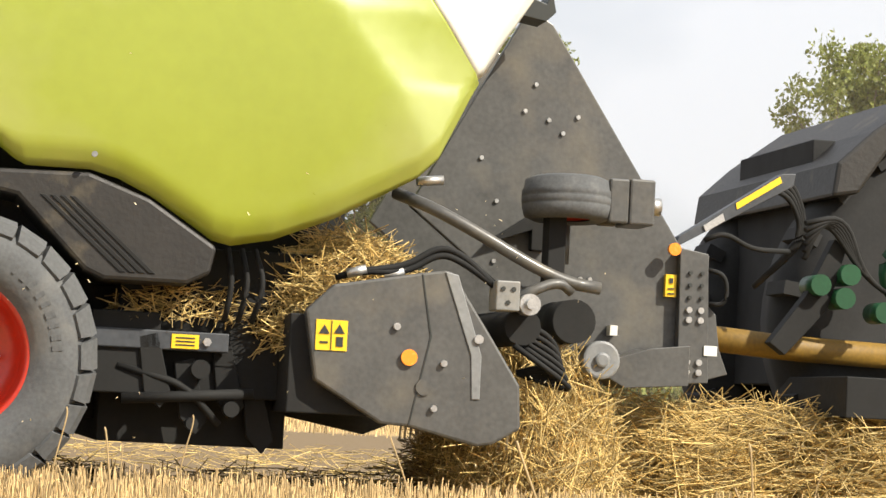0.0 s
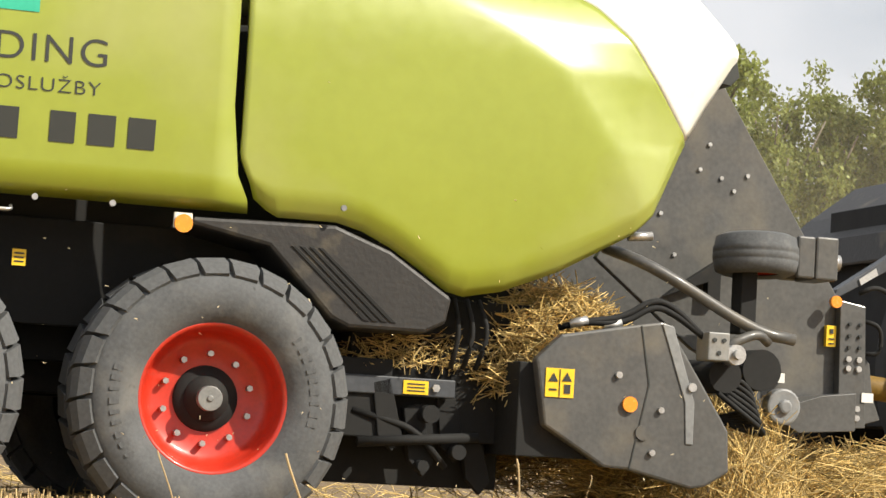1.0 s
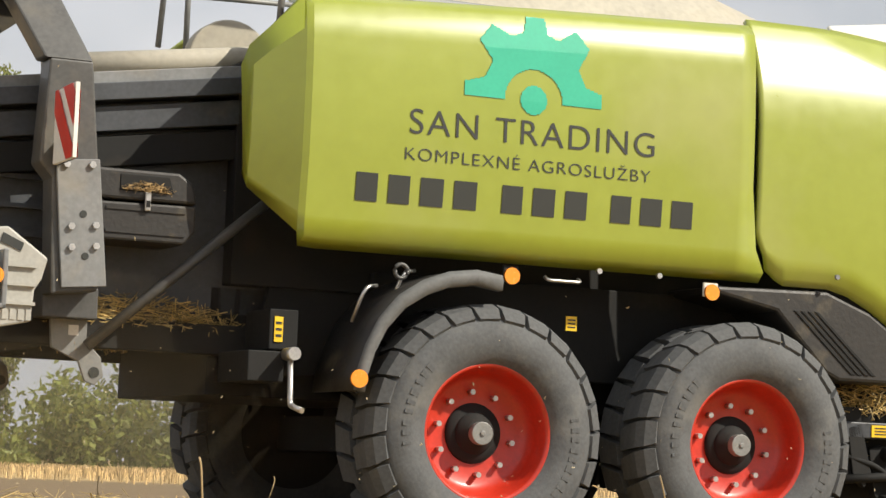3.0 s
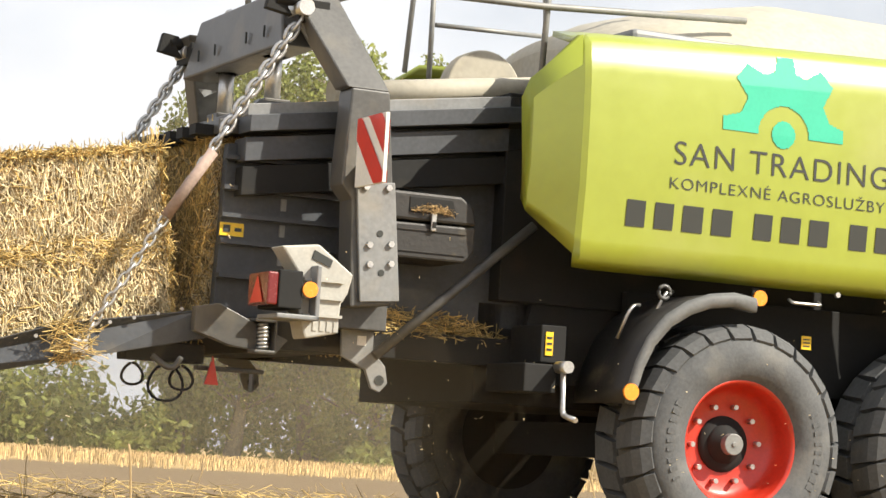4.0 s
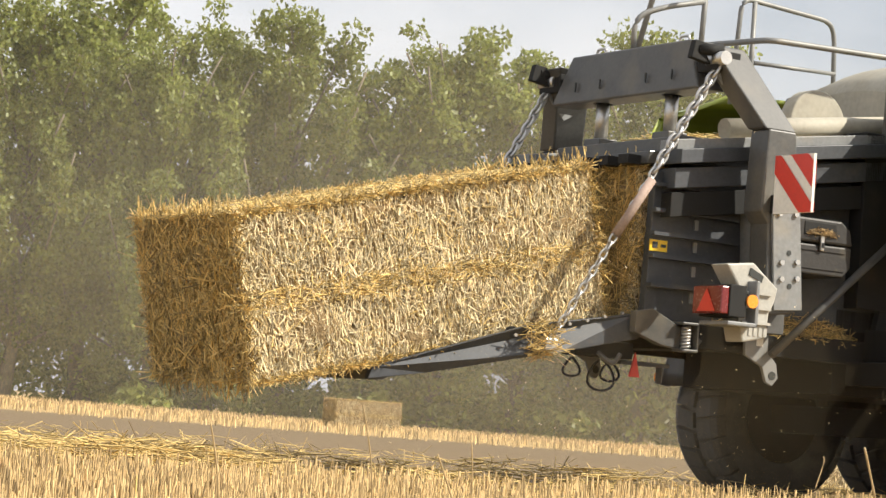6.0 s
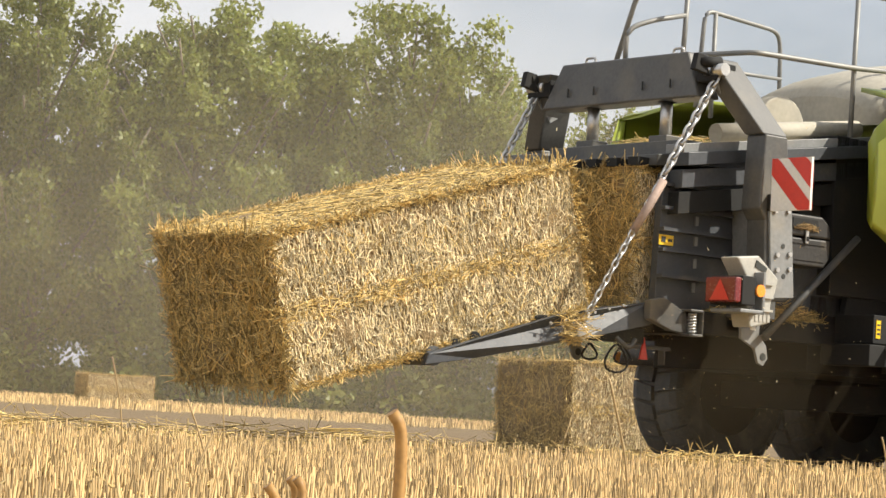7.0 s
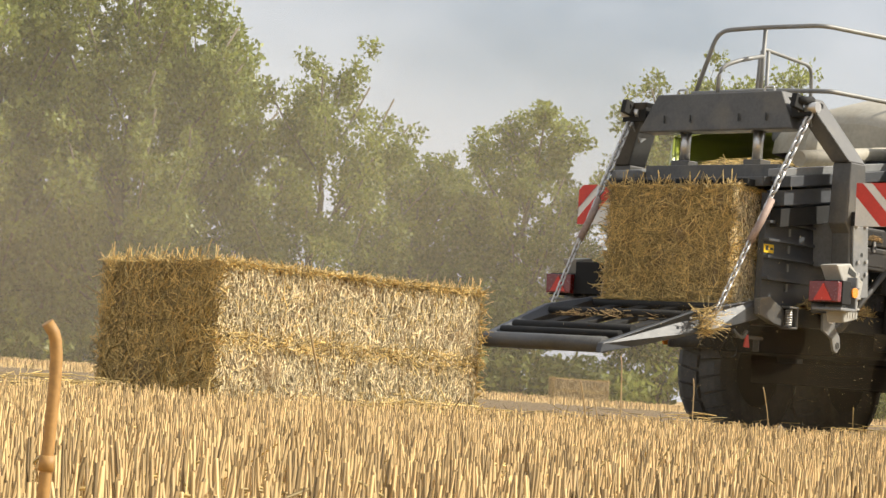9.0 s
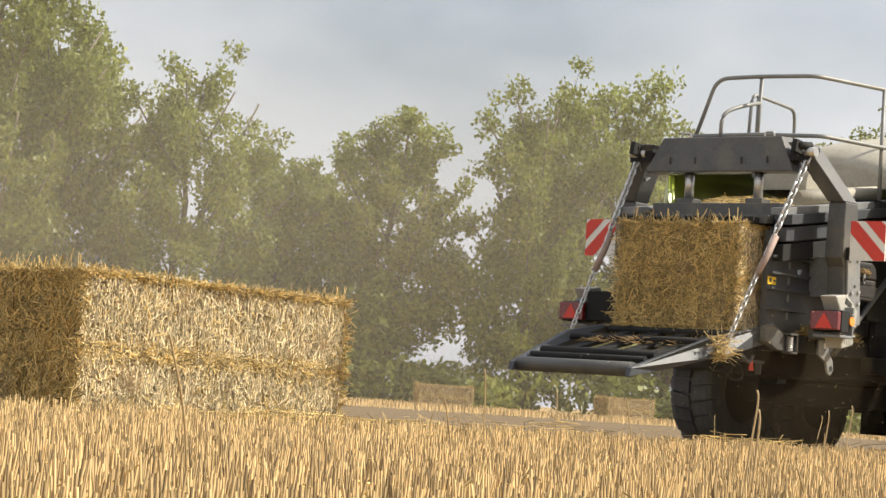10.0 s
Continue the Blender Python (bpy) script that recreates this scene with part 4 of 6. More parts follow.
def chute():
    """The sloping bale chute: two side rails, rollers across it and chains that hold it."""
    def rail(s):
        # the rails draw in towards the chute's end
        bm = quick(prism, [(-4.8, 0.5), (-4.78, 0.56), (-4.0, 0.82), (-3.42, 0.92), (-3.3, 0.86), (-3.4, 0.8), (-3.85, 0.7), (-4.5, 0.55)], min(s * 0.6, s * 0.64), max(s * 0.6, s * 0.64))
        for v in bm.verts:
            if v.co.x < -4.4:
                v.co.y -= s * 0.13
        return bm
    ch = part("bale_chute", rail(-1), SLATE, baler, "dark grey folding bale chute with rollers", bevel=0.006)
    part("far_rail", rail(1), SLATE, ch)
    for x, z, r in ((-4.72, 0.55, 0.05), (-4.58, 0.62, 0.025), (-4.46, 0.66, 0.03), (-4.05, 0.78, 0.025), (-3.6, 0.86, 0.025)):
        bm = bmesh.new()
        half = 0.48 if x < -4.4 else 0.54
        disc(bm, r, -half, half, 16, (x, 0, z))
        part("roller", bm, GREY if r > 0.04 else DARK, ch, "dark grey steel roller" if r > 0.04 else "")
    for y in (-0.36, -0.12, 0.12, 0.36):
        plate("slat", DARK, [(-4.45, 0.63), (-4.45, 0.655), (-3.4, 0.9), (-3.4, 0.87)], y - 0.05, y + 0.05, "", ch)
    for k in range(7):
        x = -4.1 + 0.1 * k
        bm = bmesh.new()
        disc(bm, 0.008, -0.645, -0.635, 8, (x, 0, 0.76 + 0.026 * k))
        part("bolt", bm, STEEL, ch)
    plate("hinge", GREY, [(-3.46, 0.83), (-3.46, 0.93), (-3.36, 0.95), (-3.2, 0.88), (-3.05, 0.82), (-3.1, 0.76), (-3.3, 0.78)], -0.7, -0.65, "", ch)
    bm = bmesh.new()
    n = 40
    tube(bm, [(-3.17 + 0.022 * math.cos(k * 1.1), -0.72 + 0.022 * math.sin(k * 1.1), 0.77 + 0.11 * k / n) for k in range(n)], 0.007, 5)
    part("spring", bm, STEEL, ch, "small coil spring")
    blk("spring_seat", GREY, [(-3.22, -3.12, -0.76, -0.68, 0.755, 0.77), (-3.22, -3.12, -0.76, -0.68, 0.885, 0.9), (-3.13, -3.12, -0.76, -0.68, 0.76, 0.9)], parent=ch)
    for s in (-1, 1):
        blk("chain_hook", STEEL, [(-3.97, -3.9, min(s * 0.64, s * 0.7), max(s * 0.64, s * 0.7), 0.7, 0.76)], parent=ch)
        a, b = Vector((-3.1, s * 0.74, 2.16)), Vector((-3.93, s * 0.67, 0.74))
        m = 34
        for k in range(m):
            p = a.lerp(b, (k + 0.5) / m)
            d = (b - a).normalized()
            turn = d.to_track_quat("X", "Z").to_matrix().to_4x4() @ Matrix.Rotation((k % 2) * math.pi / 2, 4, "X")
            if k == 0 and s == -1:
                bm = bmesh.new()
                ring = [(0.033 * math.cos(t) , 0.016 * math.sin(t), 0) for t in (i * math.pi / 5 for i in range(11))]
                tube(bm, ring, 0.0065, 5)
                link_mesh = part("chain_link", bm, STEEL, ch).data
                bpy.data.objects.remove([o for o in ch.children if o.name.startswith("chain_link")][0])
            lk = new("chain_link", link_mesh)
            lk.parent = ch
            lk.matrix_basis = Matrix.Translation(p * U) @ turn @ Matrix.Scale(1.35 if k < 13 else 1.0, 4)
        bm = bmesh.new()
        tube(bm, [a.lerp(b, 0.42) + Vector((0.01, -0.01, 0)), a.lerp(b, 0.52) + Vector((0, -0.015, 0)), a.lerp(b, 0.62)], 0.024, 8)
        part("chain_sleeve", bm, SLEEVE, ch, "worn hose sleeve over the chain")
    for k, (x, r) in enumerate(((-3.5, 0.075), (-3.42, 0.05), (-3.62, 0.045))):
        bm = bmesh.new()
        tube(bm, [(x + r * math.sin(t), -0.5 + 0.04 * k + 0.02 * math.sin(2 * t), 0.69 - r + r * math.cos(t)) for t in (i * 0.35 for i in range(18))], 0.0065, 6)
        part("hanging_hose", bm, DARK, ch)
    blk("chute_lock", DARK, [(-3.7, -3.36, -0.56, -0.44, 0.7, 0.78)], parent=ch)
    bar("chute_lever", GREY, [(-3.6, -0.6, 0.72), (-3.52, -0.62, 0.66), (-3.48, -0.62, 0.72)], 0.012, parent=ch)
    blk("number_bracket", GREY, [(-3.35, -3.05, -0.45, -0.4, 0.68, 0.7), (-3.1, -3.09, -0.45, -0.4, 0.6, 0.7)], parent=ch)
    bm = bmesh.new()
    for y0, y1 in ((-0.5, -0.49),):
        a = [bm.verts.new((x, y, z)) for y in (y0, y1) for x, z in ((-3.33, 0.62), (-3.27, 0.62), (-3.3, 0.74))]
        bm.faces.new(a[:3])
        bm.faces.new(a[3:][::-1])
        for i in range(3):
            bm.faces.new((a[i], a[3 + i], a[3 + (i + 1) % 3], a[(i + 1) % 3]))
    part("red_triangle", bm, REDSIGN, ch, "red triangular reflector")
    return ch


SLEEVE = material("worn_sleeve", (0.3, 0.22, 0.18), 0.7, var=0.2)
chute()


# ---- hand rails on top ----
def rails():
    P = ALU
    bar("hand_rail", P, [(-2.72, 0.52, 2.3), (-2.7, 0.34, 2.82), (-2.67, -0.02, 2.83), (-2.66, -0.5, 2.82), (-1.85, -0.62, 2.83), (-1.0, -0.64, 2.84)], 0.016, "grey tubular hand rail", round_r=0.1)
    bar("hand_rail", P, [(-2.74, 0.5, 2.38), (-2.7, -0.05, 2.39), (-2.68, -0.6, 2.37), (-1.94, -0.66, 2.38), (-0.9, -0.68, 2.45)], 0.016, "grey tubular hand rail")
    bar("rail_post", P, [(-2.68, -0.03, 2.3), (-2.66, -0.03, 2.83)], 0.015)
    bar("rail_post", P, [(-1.93, -0.66, 1.95), (-1.87, -0.62, 2.83)], 0.015)
    bar("hand_rail", P, [(-3.05, 0.05, 2.3), (-3.06, 0.04, 2.5), (-2.9, 0.0, 2.57), (-2.67, -0.03, 2.63)], 0.015, "bent grey grab rail")
    bar("hand_rail", P, [(-2.1, 0.43, 2.2), (-2.06, 0.43, 2.8), (-1.4, 0.46, 2.77), (-1.34, 0.48, 2.7), (-1.3, 0.5, 2.2)], 0.014, "grey tubular hand rail")
    bar("hand_rail", P, [(-1.97, 0.43, 2.15), (-1.97, 0.43, 2.79)], 0.014)
    bar("hand_rail", P, [(-1.95, 0.43, 2.45), (-1.32, 0.48, 2.48)], 0.012)
    # domed cover over the knotters, rising towards the front
    bm = bmesh.new()
    cuts = []
    for x, h, w in ((-1.62, 2.3, 0.5), (-1.58, 2.37, 0.62), (-1.4, 2.46, 0.68), (-1.05, 2.56, 0.72), (-0.5, 2.66, 0.74), (0.2, 2.66, 0.7), (0.8, 2.5, 0.5), (1.0, 2.4, 0.3)):
        cuts.append([bm.verts.new((x, -w * math.cos(a), 2.1 + (h - 2.1) * max(0.0, math.sin(a)) ** 0.7)) for a in (math.pi * k / 14 for k in range(15))])
    for a, b in zip(cuts, cuts[1:]):
        for k in range(14):
            f = bm.faces.new((a[k], b[k], b[k + 1], a[k + 1]))
            f.smooth = True
    bm.faces.new(cuts[0])
    bm.faces.new(cuts[-1])
    part("domed_cover", bm, DUSTYCOVER, baler, "dusty pale domed cover")


rails()


# ---- wheels ----
def tyre_wheel(x, y, r=0.515, w=0.42):
    """A wide farm tyre with angled lugs round its shoulder, on a deep red rim."""
    s = 1 if y > 0 else -1
    wh = new("wheel")
    wh.parent = baler
    wh.matrix_basis = pose(x * U, y * U, 0.505 * U)
    bm = bmesh.new()
    o = w / 2
    prof = [(0.265, s * (o - 0.03)), (0.3, s * (o + 0.005)), (0.36, s * (o + 0.022)), (0.43, s * (o + 0.01)), (0.462, s * (o - 0.025)), (0.476, s * (o - 0.07)), (0.48, 0), (0.476, -s * (o - 0.07)), (0.462, -s * (o - 0.025)),
            (0.43, -s * (o + 0.01)), (0.36, -s * (o + 0.02)), (0.265, -s * (o - 0.03))]
    lathe(bm, prof, 64)
    tyre = part("tyre", bm, RUBBER, wh, "dusty black flotation tyre with block tread")
    for side in (-1, 1):
        for k in range(26):
            a = 2 * math.pi * (k + (0.5 if side > 0 else 0)) / 26
            if k == 0:
                bm = bmesh.new()
                sec = [((-0.035, 0.015 * side, 0.506), (0.055, 0.015 * side, 0.505), (0.055, 0.015 * side, 0.46), (-0.035, 0.015 * side, 0.46)),
                       ((-0.02, (o - 0.06) * side, 0.513), (0.086, (o - 0.06) * side, 0.507), (0.086, (o - 0.06) * side, 0.455), (-0.02, (o - 0.06) * side, 0.455)),
                       ((-0.014, (o - 0.016) * side, 0.494), (0.092, (o - 0.016) * side, 0.486), (0.092, (o - 0.045) * side, 0.445), (-0.014, (o - 0.045) * side, 0.445)),
                       ((0.0, (o + 0.006) * side, 0.452), (0.086, (o + 0.006) * side, 0.446), (0.086, (o - 0.01) * side, 0.43), (0.0, (o - 0.01) * side, 0.43))]
                rings = [[bm.verts.new(p) for p in q] for q in sec]
                for p, q in zip(rings, rings[1:]):
                    for i in range(4):
                        bm.faces.new((p[i], p[(i + 1) % 4], q[(i + 1) % 4], q[i]))
                bm.faces.new(rings[0])
                bm.faces.new(rings[-1])
                first = part("lug", bm, RUBBER, tyre)
                lug = first.data
                continue
            ob = new("lug", lug)
            ob.parent = tyre
            ob.matrix_basis = Matrix.Rotation(a, 4, "Y")
    # raised lettering band, too worn to read, as plain blocks
    for a0 in (0.6, 3.7):
        for k in range(9):
            a = a0 + 0.11 * k
            bm = bmesh.new()
            box(bm, -0.006 - 0.004 * (k % 3), 0.006 + 0.004 * (k % 2), min(s * (o + 0.014), s * (o + 0.0225)), max(s * (o + 0.014), s * (o + 0.0225)), 0.35, 0.385)
            part("raised_mark", bm, RUBBER, tyre).matrix_basis = Matrix.Rotation(a, 4, "Y")
    bm = bmesh.new()
    f = s * (o - 0.035)
    lathe(bm, [(0.275, f), (0.282, f + s * 0.012), (0.268, f + s * 0.016), (0.258, f), (0.25, f - s * 0.06), (0.232, f - s * 0.11), (0.2, f - s * 0.13), (0.14, f - s * 0.135), (0.0, f - s * 0.135)], 48)
    rim = part("rim", bm, RED, wh, "deep dished red steel rim")
    bm = bmesh.new()
    lathe(bm, [(0.085, f - s * 0.118), (0.08, f - s * 0.1), (0.062, f - s * 0.095), (0.055, f - s * 0.075), (0.04, f - s * 0.07), (0.0, f - s * 0.07)], 24)
    hub = part("hub", bm, DARK, wh, "greasy black hub")
    bm = bmesh.new()
    lathe(bm, [(0.122, f - s * 0.134), (0.118, f - s * 0.12), (0.075, f - s * 0.115)], 32)
    part("grease_ring", bm, DARK, hub)
    # added black disc: the shade on the wheel's inner side, hiding the red rim
    bm = bmesh.new()
    disc(bm, 0.27, min(-f, -f + s * 0.04), max(-f, -f + s * 0.04), 32)
    part("brake_drum", bm, DARK, wh, "black disc standing for the shade inside the wheel")
    bm = bmesh.new()
    disc(bm, 0.046, min(f - s * 0.09, f - s * 0.035), max(f - s * 0.09, f - s * 0.035), 24)
    disc(bm, 0.012, min(f - s * 0.035, f - s * 0.029), max(f - s * 0.035, f - s * 0.029), 8)
    part("hub_cap", bm, ALU, hub, "bare steel hub cap", bevel=0.006)
    for k in range(10):
        a = 2 * math.pi * k / 10
        bm = bmesh.new()
        disc(bm, 0.012, min(f - s * 0.132, f - s * 0.098), max(f - s * 0.132, f - s * 0.098), 6, (0.165 * math.cos(a), 0, 0.165 * math.sin(a)))
        part("wheel_nut", bm, STEEL, rim)
    return wh


WHEELS = [tyre_wheel(x, y) for x in (0.0, -1.19) for y in (-1.08, 1.08)]


def fender(s=-1):
    """The arched mudguard behind the rear wheel, with its stays."""
    outer = [(-1.17, 1.125), (-1.28, 1.14), (-1.4, 1.125), (-1.51, 1.085), (-1.61, 1.02), (-1.69, 0.925), (-1.74, 0.82), (-1.77, 0.72), (-1.78, 0.645)]
    inner = [(x + 0.0 + 0.035 * max(0, -(x + 1.3)) / 0.5, z - 0.05 + 0.045 * max(0, (1.1 - z)) / 0.45) for x, z in outer]
    bm = bmesh.new()
    # a rounded outer lip and the sheet behind it
    lip = [[bm.verts.new((xo, s * 1.3, zo)), bm.verts.new((xo * 0.5 + xi * 0.5, s * 1.312, (zo + zi) / 2 + 0.004)), bm.verts.new((xi, s * 1.31, zi)), bm.verts.new((xi, s * 1.27, zi))] for (xo, zo), (xi, zi) in zip(outer, inner)]
    for a, b in zip(lip, lip[1:]):
        for k in range(3):
            f = bm.faces.new((a[k], b[k], b[k + 1], a[k + 1]))
            f.smooth = True
    ob = part("mudguard", bm, FENDER, baler, "dusty grey plastic mudguard")
    md = ob.modifiers.new("thickness", "SOLIDIFY")
    md.thickness, md.offset = 0.02, 0
    bm = bmesh.new()
    sheet = [[bm.verts.new((x, s * y, z)) for y in (1.3, 1.1, 0.85)] for x, z in outer]
    for a, b in zip(sheet, sheet[1:]):
        for k in range(2):
            f = bm.faces.new((a[k], b[k], b[k + 1], a[k + 1]))
            f.smooth = True
    sh = part("mudguard_sheet", bm, PLASTIC, ob)
    md = sh.modifiers.new("thickness", "SOLIDIFY")
    md.thickness = 0.015
    bm = bmesh.new()
    disc(bm, 0.035, min(s * 1.33, s * 1.345), max(s * 1.33, s * 1.345), 18, (-1.775, 0, 0.69))
    part("side_reflector", bm, AMBER, ob, "round amber reflector")
    for x, z in ((-1.72, 1.02), (-1.56, 1.09)):
        bar("stay", STEEL, [(x, s * 1.1, z - 0.1), (x + 0.03, s * 1.15, z + 0.04), (x + 0.1, s * 1.1, z + 0.05)], 0.008, parent=ob, sides=6)
    bm = bmesh.new()
    tube(bm, [(-1.56 + 0.028 * math.cos(t), s * 1.2, 1.125 + 0.028 * math.sin(t)) for t in (k * 0.5 for k in range(14))], 0.009, 6)
    part("clamp", bm, GREY, ob)


fender(-1)
fender(1)


def small_side_things():
    for x, z in ((-1.06, 1.155), (-0.13, 1.15)):
        bm = bmesh.new()
        disc(bm, 0.034, -1.17, -1.155, 18, (x, 0, z - 0.012))
        ob = part("side_reflector", bm, AMBER, baler, "round amber reflector")
        blk("reflector_holder", WHITE if x > -0.5 else DARK, [(x - 0.035, x + 0.035, -1.155, -1.14, z - 0.03, z + 0.03)], parent=ob)
    bar("grab_handle", STEEL, [(-0.91, -1.16, 1.15), (-0.91, -1.19, 1.135), (-0.76, -1.19, 1.135), (-0.76, -1.16, 1.15)], 0.007, round_r=0.02)
    for x in (-0.68, -0.4):
        bm = bmesh.new()
        disc(bm, 0.012, -1.2, -1.185, 8, (x, 0, 1.187))
        part("panel_bolt", bm, STEEL, baler)
    bm = bmesh.new()
    disc(bm, 0.011, -1.212, -1.2, 16, (0.46, 0, 1.24))
    part("panel_screw", bm, PALE, baler)
    # the jack crank
    jk = bar("jack_crank", STEEL, [(-1.97, -1.1, 0.79), (-1.97, -1.12, 0.58), (-1.95, -1.2, 0.56)], 0.012, round_r=0.02)
    blk("jack_bracket", DARK, [(-2.13, -1.98, -1.06, -0.7, 0.67, 0.79)], parent=jk)
    bm = bmesh.new()
    disc(bm, 0.026, -1.15, -1.06, 12, (-1.97, 0, 0.78))
    part("jack_head", bm, STEEL, jk)
    for x0, z0, w, h in ((-2.0, 0.83, 0.035, 0.1), (-0.72, 0.95, 0.05, 0.06), (0.79, 0.572, 0.1, 0.052)):
        y0 = -1.0045 if x0 > 0.5 else -0.99
        st = blk("warning_label", YELLOW, [(x0, x0 + w, y0, y0 + 0.005, z0, z0 + h)], "yellow warning label", bevel=0)
        for k in range(3):
            blk("print_bar", BLACK, [(x0 + 0.15 * w, x0 + 0.85 * w, y0 - 0.002, y0, z0 + h * (0.2 + 0.25 * k), z0 + h * (0.3 + 0.25 * k))], parent=st, bevel=0)
    blk("label_plate", DARK, [(-2.02, -1.9, -0.985, -0.7, 0.8, 0.96)])
    blk("label_plate", DARK, [(0.5, 0.75, -0.985, -0.7, 0.4, 0.7)])
    st = blk("warning_label", YELLOW, [(-3.355, -3.25, -0.627, -0.622, 1.235, 1.29)], "yellow warning label", bevel=0)
    blk("print_bar", BLACK, [(-3.34, -3.31, -0.63, -0.627, 1.25, 1.28), (-3.29, -3.26, -0.63, -0.627, 1.255, 1.27)], parent=st, bevel=0)
    # black ribbed guard over the front wheel
    gd = plate("wheel_guard", PLASTIC, [(-0.1, 1.17), (0.45, 1.18), (0.67, 1.1), (0.92, 0.94), (0.9, 0.84), (0.82, 0.8), (0.52, 0.8), (0.45, 0.83), (0.2, 1.08), (-0.1, 1.14)], -1.15, -0.72, "dusty black ribbed plastic wheel guard", bevel=0.02)
    for k in range(4):
        d = 0.035 * k
        plate("rib", DARK, [(0.28 + d, 1.09), (0.3 + d, 1.09), (0.6 + d, 0.83), (0.575 + d, 0.83)], -1.155, -1.15, "", gd)


small_side_things()


# ---- lettering and emblem on the rear panel ----
def letters(text, x, z, height, width, mat, label, weight=0.0, name="lettering"):
    cu = bpy.data.curves.new(name, "FONT")
    cu.body, cu.size, cu.extrude, cu.offset = text, 1.0, 0.0, weight
    cu.space_character = 1.12
    tmp = new(name, cu)
    dg = bpy.context.evaluated_depsgraph_get()
    me = bpy.data.meshes.new_from_object(tmp.evaluated_get(dg))
    bpy.data.objects.remove(tmp)
    co = np.array([v.co[:] for v in me.vertices])
    lo, hi = co.min(0), co.max(0)
    # the widest gap between letters parts the two words
    xs = np.sort(co[:, 0])
    k = int(np.argmax(np.diff(xs)))
    gap = (xs[k] + xs[k + 1]) / 2
    polys = [tuple(p.vertices) for p in me.polygons]
    bpy.data.meshes.remove(me)
    for first in (True, False):
        mine = [p for p in polys if (co[p[0], 0] < gap) == first]
        used = sorted({i for p in mine for i in p})
        index = {i: j for j, i in enumerate(used)}
        verts = []
        for i in used:
            px_, pz = x + (co[i, 0] - lo[0]) / (hi[0] - lo[0]) * width, z + (co[i, 1] - lo[1]) / (hi[1] - lo[1]) * height
            verts.append((px_ * U, -(panel_y(pz, px_) + 0.003) * U, pz * U))
        word = bpy.data.meshes.new(name)
        word.from_pydata(verts, [], [[index[i] for i in p] for p in mine])
        word.materials.append(mat)
        ob = new(name, word)
        ob.parent = baler
        tagged(ob, label)


def panel_y(z, x=-1.0):
    """How far out the rear panel's skin lies."""
    top = lerp_list([(-1.975, 2.19), (-1.9, 2.2), (-1.0, 2.25), (-0.05, 2.29)], x)
    v = (z - 1.195) / (top - 1.195)
    return lerp_list([(0.0, 1.13), (0.035, 1.2), (0.12, 1.205), (0.35, 1.225), (0.62, 1.228), (0.82, 1.222), (0.95, 1.205), (0.995, 1.15)], v)


letters("SAN TRADING", -1.56, 1.67, 0.1, 1.1, BLACK, "dark printed company lettering", -0.006)
letters("KOMPLEXN\u00c9 AGROSLU\u017dBY", -1.575, 1.565, 0.062, 1.1, BLACK, "small dark printed lettering", -0.01)


def skin_sheet(name, inside, x0, x1, z0, z1, step, mat, label=""):
    """A thin print lying on the panel, cut from a fine grid."""
    bm = bmesh.new()
    nx, nz = max(1, round((x1 - x0) / step)), max(1, round((z1 - z0) / step))
    vs = {}
    def v(i, k):
        if (i, k) not in vs:
            x, z = x0 + (x1 - x0) * i / nx, z0 + (z1 - z0) * k / nz
            vs[i, k] = bm.verts.new((x, -(panel_y(z, x) + 0.003), z))
        return vs[i, k]
    for i in range(nx):
        for k in range(nz):
            if inside(x0 + (x1 - x0) * (i + 0.5) / nx, z0 + (z1 - z0) * (k + 0.5) / nz):
                bm.faces.new((v(i, k), v(i + 1, k), v(i + 1, k + 1), v(i, k + 1)))
    return part(name, bm, mat, baler, label)


def number_bars():
    # the telephone number as plain bars
    x = -1.775
    for w in (0.092, 0.092, 0.1, 0.1, 0.0, 0.092, 0.1, 0.1, 0.0, 0.092, 0.1, 0.1):
        if w:
            skin_sheet("print_bar", lambda a, b: True, x, x + w, 1.388, 1.5, 0.03, BLACK)
        x += (w + 0.0455) if w else 0.066


number_bars()


def emblem():
    """A half gear over a dot, in teal."""
    cx, cz = -1.022, 1.828
    outline = [(-0.31, 0.02), (-0.31, 0.075), (-0.22, 0.1), (-0.185, 0.17), (-0.245, 0.25), (-0.19, 0.32), (-0.1, 0.28), (-0.05, 0.3), (-0.035, 0.37), (0.045, 0.37), (0.06, 0.3), (0.11, 0.28), (0.19, 0.33), (0.25, 0.26),
               (0.2, 0.17), (0.235, 0.1), (0.31, 0.075), (0.31, 0.02)]
    def gear(x, z):
        x, z = x - cx, z - cz
        if math.hypot(x, z - 0.02) < 0.13 or z < 0.02:
            return False
        inside = False
        for (ax, az), (bx, bz) in zip(outline, outline[1:] + outline[:1]):
            if (az > z) != (bz > z) and x < (bx - ax) * (z - az) / (bz - az) + ax:
                inside = not inside
        return inside
    skin_sheet("emblem", gear, cx - 0.32, cx + 0.32, cz, cz + 0.38, 0.006, TEAL, "teal half gear emblem")
    skin_sheet("emblem_dot", lambda x, z: math.hypot(x - cx, z - cz - 0.025) < 0.06, cx - 0.07, cx + 0.07, cz - 0.045, cz + 0.095, 0.005, TEAL, "teal dot")


emblem()


